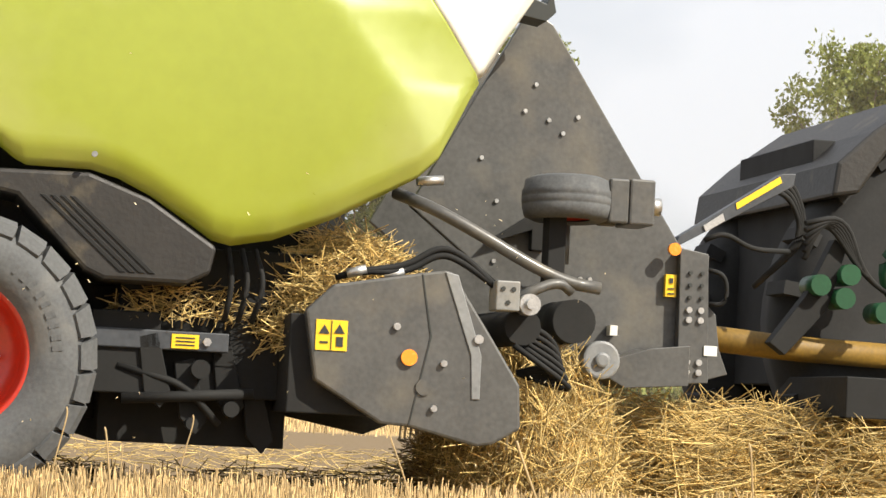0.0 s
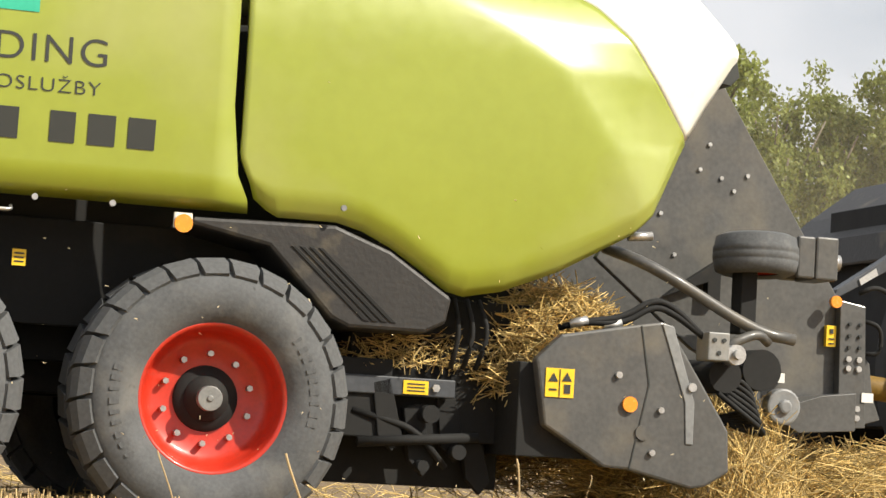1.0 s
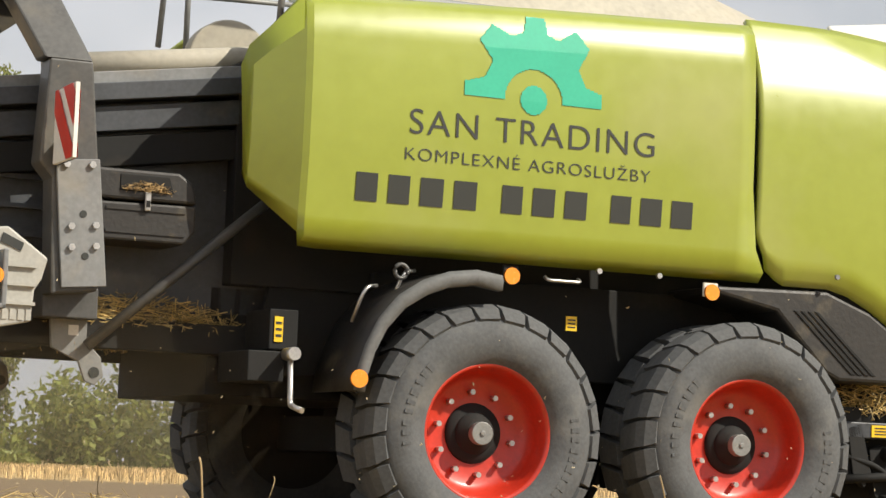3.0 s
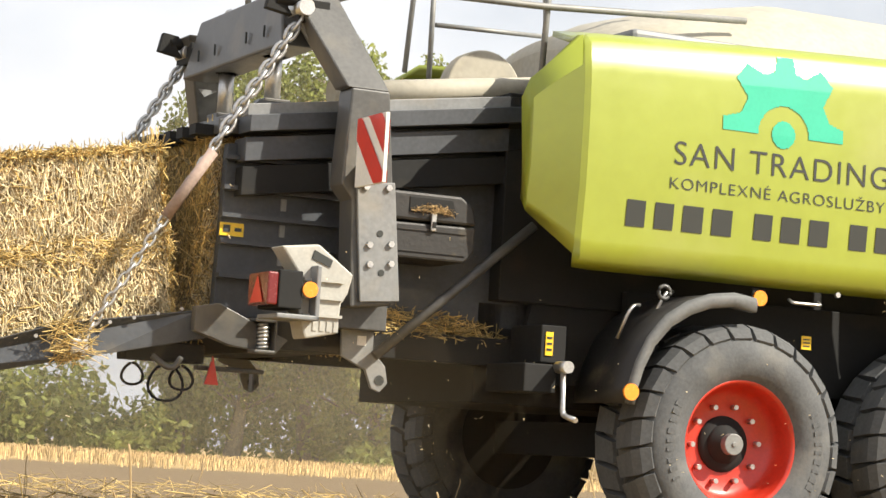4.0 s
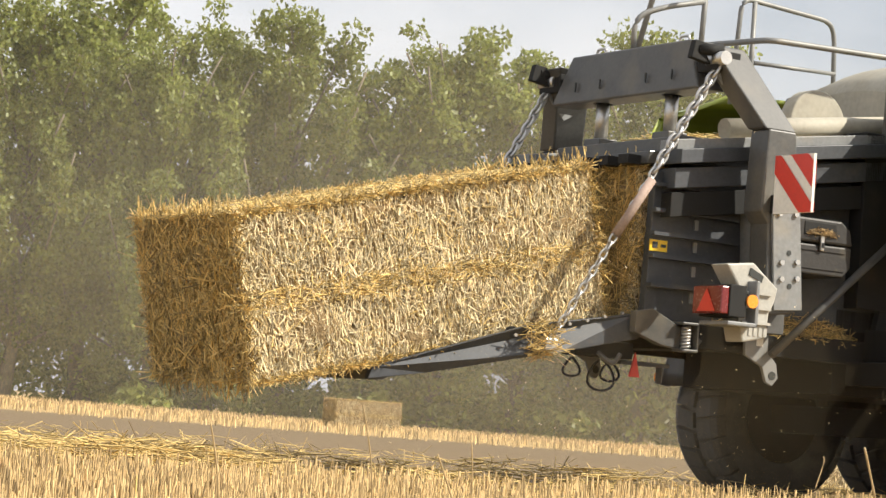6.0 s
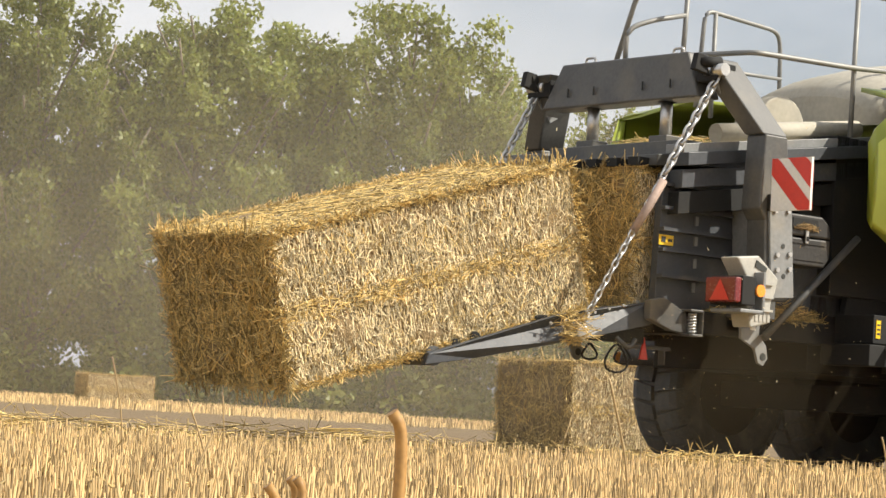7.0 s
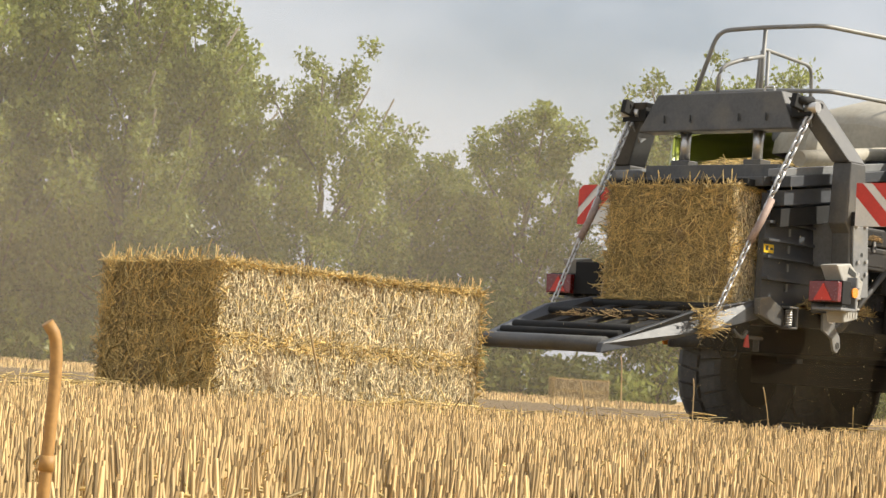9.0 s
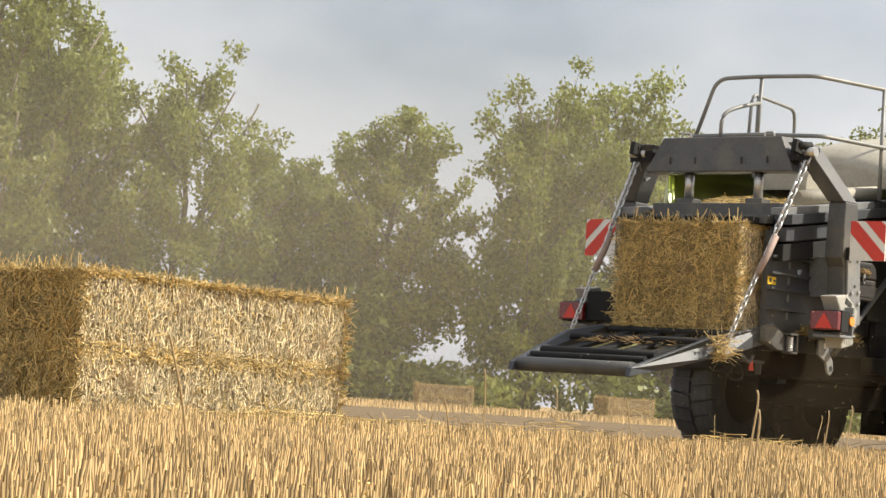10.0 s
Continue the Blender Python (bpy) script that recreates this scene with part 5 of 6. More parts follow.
# ---- pick-up and front end ----
def pickup():
    pk = plate("pickup_cover", GREY, [(1.245, 0.73), (1.345, 0.83), (1.66, 0.89), (1.75, 0.905), (1.78, 0.9), (1.93, 0.68), (2.05, 0.5), (2.06, 0.34), (1.96, 0.28), (1.9, 0.27), (1.64, 0.33), (1.54, 0.335), (1.29, 0.48)], -1.22, -1.16,
               "dark grey scuffed steel pick-up side cover", bevel=0.012)
    plate("cover_fold", PALE, [(1.75, 0.9), (1.8, 0.89), (1.9, 0.6), (1.9, 0.44), (1.87, 0.44), (1.86, 0.6)], -1.226, -1.22, "", pk)
    plate("cover_seam", BLACK, [(1.665, 0.885), (1.669, 0.885), (1.712, 0.66), (1.645, 0.335), (1.64, 0.335), (1.706, 0.66)], -1.2235, -1.22, "", pk, bevel=0)
    for x, z, r, m in ((1.63, 0.58, 0.03, AMBER), (1.58, 0.69, 0.013, STEEL), (1.76, 0.565, 0.012, STEEL), (1.885, 0.66, 0.017, STEEL), (1.73, 0.4, 0.012, STEEL), (1.69, 0.475, 0.03, GREY)):
        bm = bmesh.new()
        disc(bm, r, -1.236 if m != GREY else -1.228, -1.22, 18, (x, 0, z))
        part("side_reflector" if m == AMBER else "bolt", bm, m, pk, "round amber reflector" if m == AMBER else "")
    lab = blk("warning_label", YELLOW, [(1.285, 1.4, -1.2245, -1.22, 0.59, 0.7)], "yellow four-part warning label", parent=pk, bevel=0)
    for x, z in ((1.315, 0.665), (1.37, 0.668)):
        bm = bmesh.new()
        vs = [bm.verts.new((x + a, -1.2275, z + b)) for a, b in ((-0.02, -0.016), (0.02, -0.016), (0, 0.018))]
        bm.faces.new(vs)
        part("print_bar", bm, BLACK, lab)
    blk("print_bar", BLACK, [(1.34, 1.343, -1.2275, -1.2245, 0.593, 0.697), (1.3, 1.33, -1.2275, -1.2245, 0.615, 0.622), (1.36, 1.385, -1.2275, -1.2245, 0.605, 0.64)], parent=lab, bevel=0)
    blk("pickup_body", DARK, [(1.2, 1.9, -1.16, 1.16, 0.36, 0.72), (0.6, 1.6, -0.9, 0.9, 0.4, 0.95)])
    # dark blocks added to fill the shadowed underside
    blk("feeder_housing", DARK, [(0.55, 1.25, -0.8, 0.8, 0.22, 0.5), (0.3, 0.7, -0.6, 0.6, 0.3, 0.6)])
    for k, (x, z) in enumerate(((0.72, 0.45), (0.86, 0.36), (1.0, 0.42), (1.12, 0.3))):
        plate("link_arm", DARK, [(x - 0.05, z + 0.16), (x + 0.02, z + 0.18), (x + 0.08, z - 0.05), (x + 0.04, z - 0.1), (x - 0.02, z - 0.04)], -1.0 + 0.04 * k, -0.96 + 0.04 * k)
    lb = blk("lower_link", SLATE, [(0.4, 1.0, -1.0, -0.93, 0.565, 0.635)], "dusty grey lower link beam")
    for x in (0.45, 0.92):
        bm = bmesh.new()
        disc(bm, 0.016, -1.012, -1.0, 6, (x, 0, 0.6))
        part("bolt", bm, STEEL, lb)
    for k, (x, z) in enumerate(((0.9, 0.5), (1.02, 0.36), (0.88, 0.3))):
        bm = bmesh.new()
        disc(bm, 0.035 - 0.006 * k, -1.03, -0.95, 14, (x, 0, z))
        part("link_pivot", bm, DARK, lb)
    for k in range(3):
        bar("hydraulic_hose", DARK, [(0.98 + 0.05 * k, -0.98, 0.95), (1.0 + 0.06 * k, -1.02, 0.82), (0.98 + 0.05 * k, -0.98, 0.68)], 0.011, parent=lb)
    bar("link_rod", DARK, [(0.6, -0.98, 0.5), (0.85, -1.0, 0.44), (0.98, -0.98, 0.3)], 0.014)
    bar("link_rod", DARK, [(0.62, -1.0, 0.38), (1.1, -1.0, 0.42)], 0.02)
    plate("pickup_cover", GREY, [(1.245, 0.73), (1.345, 0.83), (1.75, 0.905), (1.93, 0.68), (2.06, 0.34), (1.9, 0.27), (1.54, 0.335), (1.29, 0.48)], 1.16, 1.22, "dark grey steel pick-up side cover")
    for i in range(18):
        y = -1.05 + 2.1 * i / 17
        bar("tine", STEEL, [(1.9, y, 0.55), (2.06, y, 0.42), (2.05, y, 0.26)], 0.005, sides=5)
    rl = bmesh.new()
    disc(rl, 0.07, -1.1, 1.1, 14, (2.08, 0, 0.72))
    part("hold_down_roller", rl, DARK, baler)
    # hydraulic pipe, hoses and valve block
    bar("feed_pipe", GREY, [(1.6, -0.95, 1.2), (1.75, -1.1, 1.13), (2.2, -1.1, 0.9), (2.37, -1.1, 0.88)], 0.024, "dark grey bent steel pipe", sides=12, round_r=0.2)
    for d in (0.0, 0.025):
        bar("hydraulic_hose", DARK, [(1.36, -1.13, 0.86), (1.46, -1.15, 0.89), (1.62, -1.15, 0.915 - d), (1.74, -1.16, 1.0 - d), (1.84, -1.16, 0.96 - d), (1.95, -1.17, 0.86)], 0.013, "black hydraulic hose", round_r=0.15)
    for x in (1.4, 1.54):
        bar("hose_fitting", STEEL, [(x, -1.14, 0.875), (x + 0.07, -1.15, 0.895)], 0.018)
    vb = blk("valve_block", ALU, [(1.94, 2.03, -1.24, -1.12, 0.77, 0.88)], "bare aluminium hydraulic valve block")
    for x, z in ((1.965, 0.85), (2.005, 0.85), (1.985, 0.8)):
        bm = bmesh.new()
        disc(bm, 0.009, -1.245, -1.238, 8, (x, 0, z))
        part("port", bm, BLACK, vb)
    bm = bmesh.new()
    disc(bm, 0.04, -1.2, -1.12, 16, (2.08, 0, 0.8))
    disc(bm, 0.02, -1.23, -1.2, 12, (2.08, 0, 0.8))
    part("pivot", bm, STEEL, vb)
    bar("lever", GREY, [(2.03, -1.15, 0.82), (2.2, -1.12, 0.9), (2.26, -1.1, 0.86)], 0.02, parent=vb)
    for k in range(6):
        a = k * 0.5
        bar("hydraulic_hose", DARK, [(2.05, -1.0 - 0.02 * k, 0.75 - 0.02 * k), (2.2 + 0.02 * k, -1.05, 0.7 - 0.04 * k), (2.26, -1.0, 0.6 - 0.02 * k), (2.1, -0.95, 0.55)], 0.011, round_r=0.1)


pickup()


def front_end():
    """The grey triangular front plates, drawbar, folded gauge wheel and stays."""
    fp = plate("front_plate", GREY, [(1.75, 1.2), (2.2, 2.03), (2.3, 1.97), (2.7, 1.37), (2.88, 1.1), (3.0, 1.08), (3.0, 0.56), (2.6, 0.52), (2.4, 0.75), (2.2, 0.85)], -0.47, -0.43, "dark grey triangular steel front plate", bevel=0.006)
    plate("front_plate", GREY, [(1.75, 1.2), (2.2, 2.03), (2.3, 1.97), (2.7, 1.37), (2.88, 1.1), (3.0, 1.08), (3.0, 0.56), (2.6, 0.52), (2.4, 0.75), (2.2, 0.85)], 0.43, 0.47, "dark grey triangular steel front plate")
    for x, z in ((2.2, 1.61), (2.42, 1.6), (2.36, 1.53), (2.24, 1.72), (2.3, 1.58), (2.03, 1.41), (2.1, 1.24), (2.1, 1.0), (2.46, 0.95), (2.5, 0.95)):
        bm = bmesh.new()
        disc(bm, 0.009, -0.48, -0.47, 8, (x, 0, z))
        part("bolt", bm, STEEL, fp)
    plate("stiffener", DARK, [(2.05, 1.06), (2.1, 1.1), (2.42, 1.32), (2.46, 1.28), (2.3, 1.18), (2.3, 1.05), (2.24, 1.05), (2.24, 1.13)], -0.52, -0.47, "", fp)
    # bolted drawbar plate
    dp = plate("drawbar_plate", GREY, [(2.86, 1.1), (2.98, 1.08), (3.0, 0.56), (2.87, 0.55)], -0.52, -0.47, "dark grey bolted drawbar plate")
    # steel bolts, and black discs painting the shaded insides of empty holes
    for x in (2.905, 2.955):
        for z in (0.6, 0.64, 0.81, 0.85, 0.9, 0.95, 1.0):
            bm = bmesh.new()
            disc(bm, 0.013 if z in (0.6, 0.64, 0.81, 0.85) else 0.008, -0.532, -0.52, 10, (x, 0, z))
            part("bolt" if z in (0.6, 0.64, 0.81, 0.85) else "bolt_hole", bm, STEEL if z in (0.6, 0.64, 0.81, 0.85) else BLACK, dp)
    bm = bmesh.new()
    disc(bm, 0.026, -0.545, -0.52, 18, (2.83, 0, 1.09))
    part("side_reflector", bm, AMBER, dp, "round amber reflector")
    lb = blk("warning_label", YELLOW, [(2.81, 2.855, -0.5, -0.475, 0.9, 0.99)], "yellow warning label", bevel=0, parent=dp)
    blk("print_bar", BLACK, [(2.82, 2.845, -0.505, -0.5, 0.91, 0.915), (2.82, 2.845, -0.505, -0.5, 0.93, 0.935), (2.825, 2.84, -0.505, -0.5, 0.955, 0.975)], parent=lb, bevel=0)
    blk("label", WHITE, [(2.975, 3.03, -0.526, -0.522, 0.67, 0.71), (2.58, 2.61, -0.526, -0.47, 0.73, 0.77)], parent=dp, bevel=0)
    plate("drawbar_nose", GREY, [(2.98, 0.9), (3.04, 0.84), (3.06, 0.7), (3.1, 0.6), (3.0, 0.57)], -0.46, 0.46, "dark grey drawbar head")
    plate("lower_scoop", GREY, [(2.45, 0.6), (2.7, 0.68), (2.86, 0.7), (2.86, 0.54), (2.6, 0.52)], -0.7, -0.5)
    # long stay up to the tractor with a yellow sleeve, and its hoses
    boom = plate("hose_boom", SLATE, [(2.85, 1.1), (2.87, 1.15), (3.3, 1.435), (3.36, 1.44), (3.35, 1.385)], -0.46, -0.39, "dark grey box section hose boom")
    plate("boom_label", YELLOW, [(3.11, 1.275), (3.105, 1.3), (3.29, 1.422), (3.3, 1.398)], -0.464, -0.46, "yellow label strip", boom, bevel=0)
    plate("boom_clamp", STEEL, [(2.98, 1.175), (2.97, 1.2), (3.05, 1.255), (3.06, 1.225)], -0.468, -0.46, "", boom, bevel=0)
    for k in range(4):
        bar("hydraulic_hose", DARK, [(3.3, -0.3, 1.39), (3.42, -0.25, 1.36 + 0.03 * k), (3.5 + 0.01 * k, -0.2, 1.2), (3.3, -0.15, 0.98)], 0.012, round_r=0.15)
    bar("hydraulic_hose", DARK, [(2.98, -0.5, 1.02), (3.06, -0.52, 1.0), (3.07, -0.5, 0.88), (3.0, -0.48, 0.88)], 0.01, round_r=0.08)
    bar("hydraulic_hose", DARK, [(2.98, -0.45, 1.14), (3.06, -0.47, 1.18), (3.2, -0.4, 1.12), (3.4, -0.3, 1.13)], 0.011, round_r=0.08)
    bm = bmesh.new()
    tube(bm, [(2.98, -0.1, 0.77), (3.5, 0.0, 0.74), (4.3, 0.0, 0.72)], 0.055, 14)
    part("drive_shaft", bm, OCHRE, baler, "yellow plastic drive shaft guard")
    # folded gauge wheel
    gw = new("gauge_wheel")
    gw.parent = baler
    gw.matrix_basis = pose(2.28 * U, -0.9 * U, 1.225 * U, 88, 0, 4)
    bm = bmesh.new()
    lathe(bm, [(0.09, -0.075), (0.13, -0.085), (0.165, -0.07), (0.175, -0.03), (0.172, -0.027), (0.176, -0.022), (0.177, 0.0), (0.173, 0.004), (0.177, 0.01), (0.175, 0.03), (0.17, 0.035), (0.165, 0.07), (0.13, 0.085), (0.09, 0.075)], 32)
    part("tyre", bm, RUBBER, gw, "small worn black tyre")
    bm = bmesh.new()
    lathe(bm, [(0.095, 0.07), (0.09, 0.03), (0.03, 0.02), (0.0, 0.02)], 24)
    lathe(bm, [(0.095, -0.07), (0.09, -0.03), (0.03, -0.02), (0.0, -0.02)], 24)
    part("rim", bm, RED, gw, "red rim")
    blk("fork", GREY, [(2.42, 2.498, -1.0, -0.97, 1.14, 1.31), (2.42, 2.498, -0.83, -0.8, 1.14, 1.31), (2.5, 2.6, -1.003, -0.797, 1.137, 1.313)], "dark grey wheel fork", bevel=0.01)
    bm = bmesh.new()
    tube(bm, [(2.6, -0.9, 1.22), (2.65, -0.9, 1.22)], 0.035, 12)
    part("fork_pin", bm, STEEL, baler)
    blk("fork_post", DARK, [(2.2, 2.27, -0.95, -0.85, 0.9, 1.2)])
    bar("fork_post", GREY, [(2.29, -0.85, 0.98), (2.29, -0.85, 1.13)], 0.02)
    bm = bmesh.new()
    disc(bm, 0.075, -0.85, -0.78, 22, (2.46, 0, 0.62))
    disc(bm, 0.03, -0.87, -0.85, 12, (2.46, 0, 0.62))
    part("guide_wheel", bm, PALE, baler, "small dusty grey guide wheel", bevel=0.012)
    bm = bmesh.new()
    disc(bm, 0.085, -0.9, -0.6, 20, (2.33, 0, 0.76))
    part("roller_end", bm, DARK, baler)
    # frayed sheet at the nose
    plate("nose_seal", BLACK, [(2.08, 1.95), (2.14, 2.02), (2.2, 2.0), (2.22, 2.06), (2.24, 1.97), (2.2, 1.93)], -0.75, -0.6)
    bar("panel_latch", STEEL, [(1.66, -1.05, 1.24), (1.76, -1.05, 1.25)], 0.018)


front_end()


def clump(name, parent, box_, n, label, axis=(1, 1, 0.6), lmin=0.12, lmax=0.4, rad=(0.0018, 0.0034), seed=3, heap=True, mat=None):
    """Tangled straw filling a rounded heap; box_ in metres."""
    g = np.random.default_rng(seed)
    x0, x1, y0, y1, z0, z1 = box_
    d = g.normal(size=(n, 3))
    d /= np.linalg.norm(d, axis=1)[:, None]
    d *= g.uniform(0.2, 1.0, (n, 1)) ** 0.35
    c = np.array([(x0 + x1) / 2, (y0 + y1) / 2, z0 if heap else (z0 + z1) / 2]) + np.array([(x1 - x0) / 2, (y1 - y0) / 2, (z1 - z0) / (1 if heap else 2)]) * d
    if heap:
        c[:, 2] = z0 + np.abs(c[:, 2] - z0)
    me = strands_mesh(name, c, g.normal(size=(n, 3)) * axis, g.uniform(lmin, lmax, n), g.uniform(*rad, n), mat or STRAW)
    ob = new(name, me)
    ob.parent = parent
    return tagged(ob, label, kind="stuff")


def straw_on_machine():
    u = U
    clump("gathered_straw", baler, (1.1 * u, 1.8 * u, -1.12 * u, -0.5 * u, 0.6 * u, 1.06 * u), 4600, "tangled golden straw heaped on the pick-up", lmin=0.08, lmax=0.3, seed=4)
    clump("gathered_straw", baler, (0.55 * u, 1.15 * u, -1.0 * u, -0.72 * u, 0.68 * u, 0.84 * u), 800, "straw caught below the side panel", lmin=0.05, lmax=0.17, seed=5)
    clump("rising_straw", baler, (1.88 * u, 2.62 * u, -1.2 * u, 0.5 * u, -0.3 * u, 0.72 * u), 7000, "straw being drawn up into the pick-up", axis=(0.8, 0.7, 1), lmin=0.1, lmax=0.34, seed=6, heap=False)
    clump("chaff", baler, (-3.0 * u, -2.0 * u, -0.7 * u, -0.55 * u, 0.88 * u, 1.0 * u), 1100, "chaff lying along the lower beam", axis=(1, 0.6, 0.3), lmin=0.03, lmax=0.13, seed=8)
    clump("chaff", baler, (-3.0 * u, -1.8 * u, -0.5 * u, 0.5 * u, 1.86 * u, 1.94 * u), 800, "chaff lying on the deck", axis=(1, 1, 0.1), lmin=0.03, lmax=0.14, seed=9)
    clump("caught_straw", baler, (-4.05 * u, -3.88 * u, -0.74 * u, -0.6 * u, 0.66 * u, 0.84 * u), 130, "wisp of straw caught on the chute rail", lmin=0.08, lmax=0.25, seed=10, heap=False)
    clump("chaff", baler, (-2.63 * u, -2.41 * u, -0.93 * u, -0.88 * u, 1.385 * u, 1.425 * u), 320, "chaff on the tool box", axis=(1, 0.4, 0.3), lmin=0.012, lmax=0.05, rad=(0.001, 0.0022), seed=12, mat=CHAFF)
    clump("chaff", baler, (-4.4 * u, -3.5 * u, -0.5 * u, 0.5 * u, 0.74 * u, 0.8 * u), 240, "chaff left on the chute", axis=(1, 1, 0.2), lmin=0.03, lmax=0.12, seed=13, mat=CHAFF)


straw_on_machine()


def chaff_in_air():
    g = np.random.default_rng(91)
    n = 320
    c = np.stack([g.uniform(-6.5, 2.6, n), -0.75 + g.normal(0, 0.75, n) - 0.5, np.abs(g.normal(0.55, 0.5, n)) + 0.1], 1)
    me = strands_mesh("flying_chaff", c, g.normal(size=(n, 3)), g.uniform(0.004, 0.018, n), g.uniform(0.0012, 0.0024, n), STRAWSIDE)
    return tagged(new("flying_chaff", me), "specks of chaff flying in the air round the baler", "chaff", kind="stuff")


flying_chaff = chaff_in_air()


# ---- tractor ahead ----
# black of tyres and body, with the shade they stand in put into it
TRACBLACK = material("shaded_black", (0.02, 0.02, 0.02), 0.9, var=0.3)


def tractor():
    tr = thing("tractor", "dark tractor rear with fender and black tyre pulling the baler", "tractor")
    for y in (0.6, 1.9):
        bm = bmesh.new()
        lathe(bm, [(0.4, y - 0.2), (0.72, y - 0.25), (0.83, y - 0.2), (0.86, y), (0.83, y + 0.2), (0.72, y + 0.25), (0.4, y + 0.2), (0.0, y + 0.1)], 56, (4.4, 0, 0.88))
        lathe(bm, [(0.4, y - 0.2), (0.3, y - 0.08), (0.0, y - 0.08)], 40, (4.4, 0, 0.88))
        wh = part("rear_wheel", bm, TRACBLACK, tr, "black tractor tyre")
        for k in range(22):
            a = 2 * math.pi * k / 22
            bm = bmesh.new()
            box(bm, -0.03, 0.03, y - 0.24, y - 0.01, 0.8, 0.89, turn=Matrix.Rotation(a, 4, "Y"))
            bmesh.ops.translate(bm, vec=(4.4, 0, 0.88), verts=bm.verts)
            part("lug", bm, TRACBLACK, wh)
    plate("fender", PLASTIC, [(3.68, 1.4), (3.7, 1.55), (3.86, 1.7), (4.13, 1.9), (4.5, 2.0), (5.0, 1.95), (5.0, 1.85), (4.5, 1.9), (4.16, 1.8), (3.92, 1.6), (3.8, 1.42)], 0.25, 2.2, "grey tractor fender", tr, bevel=0.02)
    blk("rear_body", TRACBLACK, [(3.75, 5.2, 0.7, 1.7, 0.6, 1.7)], "black tractor rear body", tr)
    blk("tail_lamp", REDLENS, [(4.02, 4.1, 0.2, 0.34, 1.85, 1.92)], "red tail lamp", tr)
    for k, (x, z) in enumerate(((3.55, 1.0), (3.66, 0.95), (3.68, 1.05), (3.84, 0.9))):
        bm = bmesh.new()
        disc(bm, 0.045, 0.0, 0.15, 14, (x, 0, z))
        part("hose_coupling", bm, GREENPART, tr, "green hydraulic coupling cap")
    bm = bmesh.new()
    tube(bm, [(3.98 - 0.1 * math.cos(t), 0.1, 1.08 + 0.12 * math.sin(t)) for t in (k * 0.3 - 1 for k in range(9))], 0.04, 8)
    part("coupling_guard", bm, GREENPART, tr, "green moulded guard")
    plate("lift_arm", DARK, [(3.35, 0.75), (3.5, 0.95), (3.62, 1.2), (3.68, 1.18), (3.6, 0.9), (3.42, 0.7)], 0.05, 0.12, "", tr)
    blk("hitch", DARK, [(3.6, 4.0, -0.2, 0.6, 0.45, 0.62)], "", tr)
    for k in range(6):
        bar("hydraulic_hose", DARK, [(3.45, -0.05, 1.1 + 0.03 * k), (3.55 + 0.02 * k, 0.0, 1.3), (3.75, 0.05, 1.05), (3.95, 0.1, 0.95)], 0.012, parent=tr, round_r=0.15)
    return tr


tractor_ob = tractor()

# ---- the things on the field ----
DROP = bale_thing(seed=1)
NEXT = bale_thing(seed=2, dense=0.8, label="straw bale leaving the baler's channel")
for _i, (_x, _y, _a) in enumerate(((37.5, 68.4, -8), (71.1, 67.5, -35), (78.5, 64.0, -20), (15.8, 18.3, 0))):
    if _i == 0:
        FAR = at(bale_thing(seed=21, dense=0.35, label="straw bale lying on the far stubble"), _x, _y, 0.45, 0, 0, _a)
    else:
        copy_thing(FAR, pose(_x, _y, 0.45, 0, 0, _a))

# direction, distance, height and lean of the few stalks that stand close by
for _az, _d, _h, _l, _w in ((35.95, 1.9, 0.306, 0.012, 0.0052), (32.5, 1.95, 0.247, 0.06, 0.004), (33.1, 2.0, 0.246, 0.03, 0.0045), (34.1, 1.9, 0.243, -0.03, 0.0042), (34.5, 1.8, 0.225, 0.01, 0.004), (31.7, 1.85, 0.225, 0.015, 0.0042)):
    tall_stalk(_d * math.sin(radians(_az)), _d * math.cos(radians(_az)), _h, _l, _w, RIPE)
_r = random.Random(4)
for _i in range(46):
    _a, _d = radians(_r.uniform(0, 62)), _r.uniform(4.5, 13)
    tall_stalk(_d * math.sin(_a), _d * math.cos(_a), _r.uniform(0.2, 0.42), _r.uniform(-0.1, 0.1), 0.0024)

at(tagged(clump("straw_heap", None, (-0.8, 0.8, -0.35, 0.35, 0.06, 0.21), 900, "low heap of loose straw left on the stubble", axis=(1, 1, 0.15), lmin=0.1, lmax=0.35, seed=71), category="straw"), 4.3, 9.9, 0)
at(tagged(clump("straw_heap", None, (-0.5, 0.5, -0.3, 0.3, 0.05, 0.17), 420, "low heap of loose straw left on the stubble", axis=(1, 1, 0.15), lmin=0.1, lmax=0.35, seed=72), category="straw"), 9.5, 10.3, 0)


def spilled_straw():
    """Flattened straw along the lane where the windrow lay."""
    g = np.random.default_rng(77)
    n = 9000
    x, y = g.uniform(-2, 26, n), 10.75 + np.abs(g.normal(0, 0.9, n))
    c = np.stack([x, y, 0.03 + 0.1 * np.abs(noise_row(x)) * g.uniform(0, 1, n)], 1)
    tagged(new("spilled_straw", strands_mesh("spilled_straw", c, g.normal(size=(n, 3)) * (1, 1, 0.12), g.uniform(0.08, 0.32, n), g.uniform(0.002, 0.0042, n), STRAW)), "flattened straw spilled along the baler's lane", "straw", kind="stuff")


def noise_row(x):
    return np.sin(x * 1.3) + 0.6 * np.sin(x * 3.7 + 1) + 0.4 * np.sin(x * 7.1)


spilled_straw()

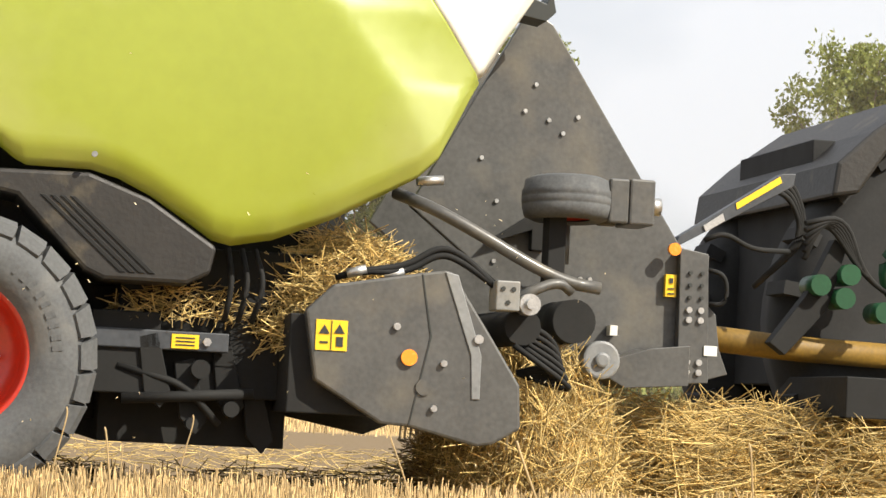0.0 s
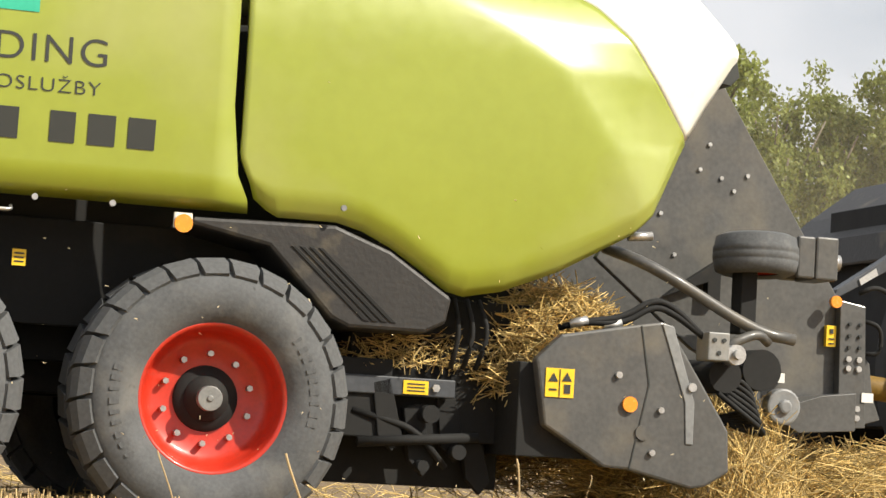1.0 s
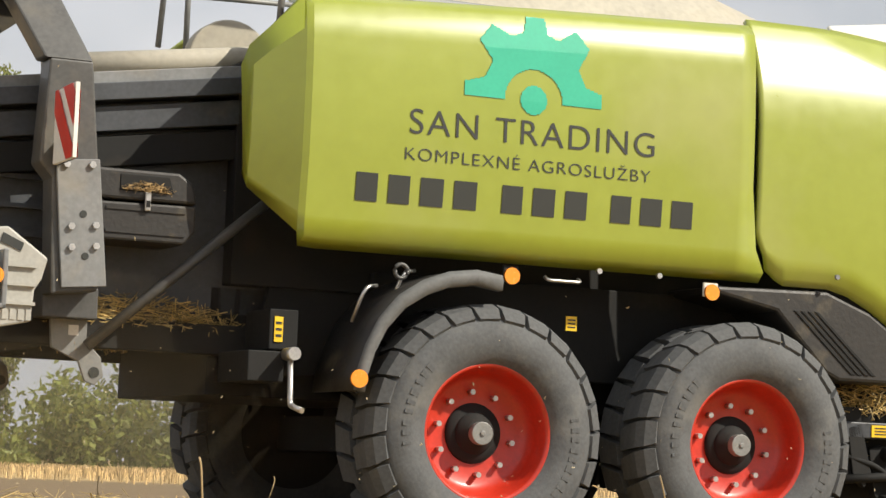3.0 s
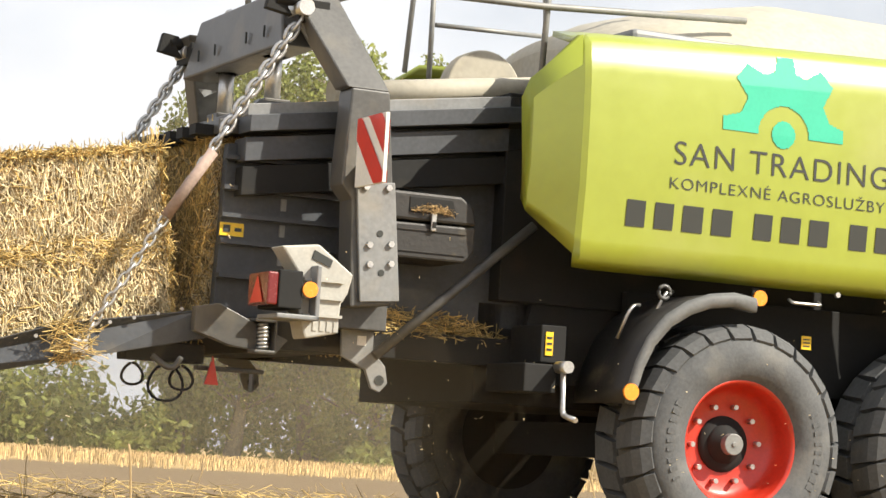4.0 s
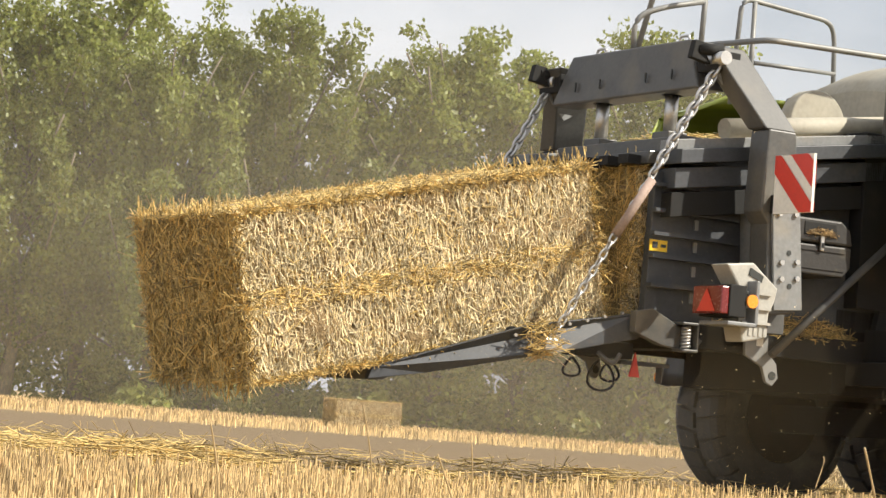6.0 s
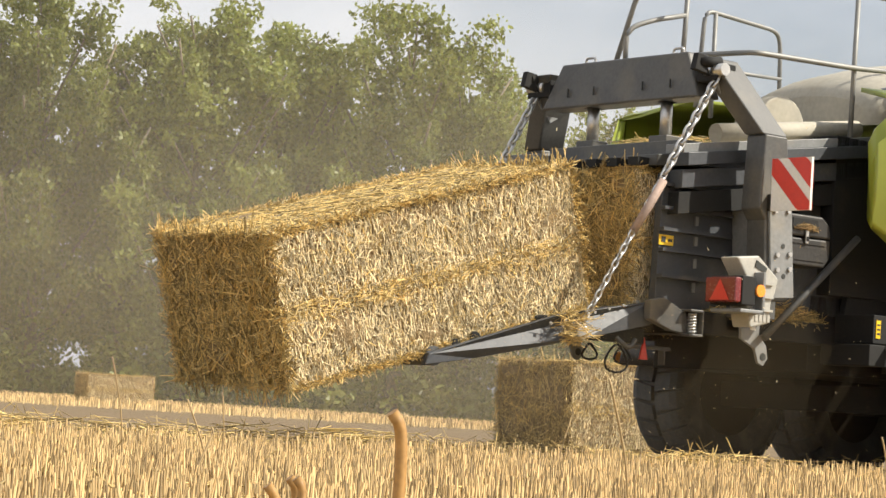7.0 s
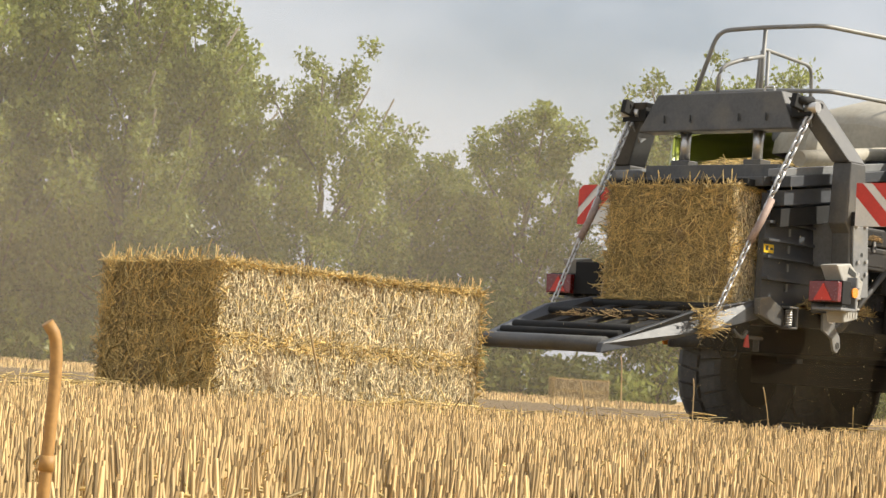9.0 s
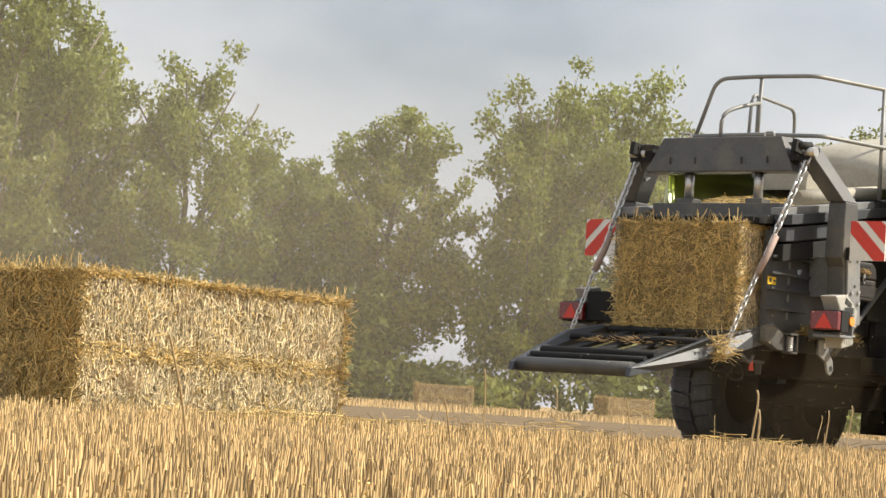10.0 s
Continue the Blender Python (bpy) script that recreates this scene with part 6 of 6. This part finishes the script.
CLUMPS = []
for _i in range(10):
    _ob = clump("windrow_straw", None, (-0.5, 0.5, -0.95, 0.75, 0.04, 0.6), 2600, "golden straw windrow waiting to be picked up", seed=40 + _i, axis=(1, 1, 0.4))
    tagged(_ob, category="straw", group="windrow")
    CLUMPS.append(_ob)


# ---- what moves ----
def motions():
    ts = [r[0] for r in DRIVE]
    fx, fy = [r[1] for r in DRIVE], [r[2] for r in DRIVE]
    # a smooth curve through the drive, sampled evenly
    def drive(t):
        i = max(0, min(len(ts) - 2, int(np.searchsorted(ts, t, "right")) - 1))
        def slope(v, j):
            a, b = max(0, j - 1), min(len(ts) - 1, j + 1)
            return (v[b] - v[a]) / (ts[b] - ts[a])
        h = ts[i + 1] - ts[i]
        s = (t - ts[i]) / h
        out = []
        for v in (fx, fy):
            out.append((2 * s ** 3 - 3 * s * s + 1) * v[i] + (s ** 3 - 2 * s * s + s) * h * slope(v, i) + (3 * s * s - 2 * s ** 3) * v[i + 1] + (s ** 3 - s * s) * h * slope(v, i + 1))
        return out
    steps = [k * 0.25 for k in range(41)]
    walk(baler, [(t, turned(t) @ pose(*drive(t), 0)) for t in steps])
    walk(dust_plume, [(t, turned(t) @ pose(*drive(t), 0)) for t in steps])
    walk(flying_chaff, [(t, turned(t) @ pose(drive(t)[0] - 0.35 * math.sin(1.3 * t), drive(t)[1], 0.12 * math.sin(2.1 * t))) for t in steps])
    walk(tractor_ob, [(t, turned(t) @ pose(drive(t)[0], drive(t)[1] - 0.35, 0)) for t in steps])
    for wh in WHEELS:
        home = wh.matrix_basis.translation.copy()
        walk(wh, [(t, pose(*home, 0, math.degrees((drive(t)[0] - fx[0]) / (0.505 * U)), 0)) for t in steps])
    # the bale on the chute rides along, then tips off its end and settles
    rows = [(t, pose((drive(t)[0] - 5.24) * 0.991, drive(t)[1], 1.322, 0, -9, 0)) for t in steps if t <= 4.5]
    rows += [(t, pose((drive(t)[0] - 5.23) * 0.99, drive(t)[1], 1.321 - 0.047 * (t - 4.5), 0.8, -9 - 2.8 * (t - 4.5), 0)) for t in steps if 4.5 < t <= 6.0]
    rows += [(6.5, pose(7.75, 11.66, 1.201, 1.2, -14.6, -0.5)), (7.0, pose(8.74, 11.55, 1.150, 1.6, -16.2, -1)), (7.5, pose(9.74, 11.45, 1.091, 1.7, -18.3, -1.2)), (7.7, pose(10.00, 11.43, 1.023, 1.8, -23, -1.2)),
             (7.9, pose(10.32, 11.47, 0.948, 1.2, -31, -5.5)), (8.1, pose(10.51, 11.42, 0.814, 0.7, -21.5, -5.5)), (8.3, pose(10.62, 11.41, 0.738, 0.8, -16.6, -5.5)), (8.5, pose(10.73, 11.43, 0.566, -0.5, -4, -4.8)),
             (8.7, pose(10.89, 11.52, 0.499, -0.8, 1.2, -3.6)), (8.9, pose(10.93, 11.52, 0.479, -0.6, 0.7, -3.4)), (9.5, pose(10.93, 11.52, 0.479, -0.6, 0.7, -3.4)), (10, pose(10.93, 11.52, 0.479, -0.6, 0.7, -3.4))]
    sag = lambda t: pose(0, 0, -float(np.interp(t, (0, 4, 5, 6, 7), (0.08, 0.085, 0.07, 0.04, 0))))
    walk(DROP, [(t, turned(t) @ sag(t) @ m) for t, m in rows])
    out = lambda t: float(np.interp(t, (0, 6, 8.5, 10), (-3.37, -3.38, -3.55, -3.58)))
    walk(NEXT, [(t, turned(t) @ pose(drive(t)[0] + out(t) * U + 1.13, drive(t)[1], 1.235 * U, 0, 2, 0)) for t in steps])
    # each length of the windrow lies still until the pick-up lifts it into the machine
    for k, ob in enumerate(CLUMPS):
        x0 = 2.75 + 0.52 * k
        reach = next((t for t in np.arange(0, 10, 0.02) if drive(t)[0] + 2.25 * U > x0), 10)
        lying = turned(reach) @ pose(x0, 11.35, 0, 0, 0, 25 * k % 60)
        rows = [(0, lying)]
        if reach > 0.06:
            rows.append((reach, lying))
        for t in steps:
            if t > reach + 0.3:
                rows.append((t, turned(t) @ pose(drive(t)[0] + 1.0, 11.45, 0.55, 0, 0, 25 * k % 60)))
        walk(ob, rows)


motions()
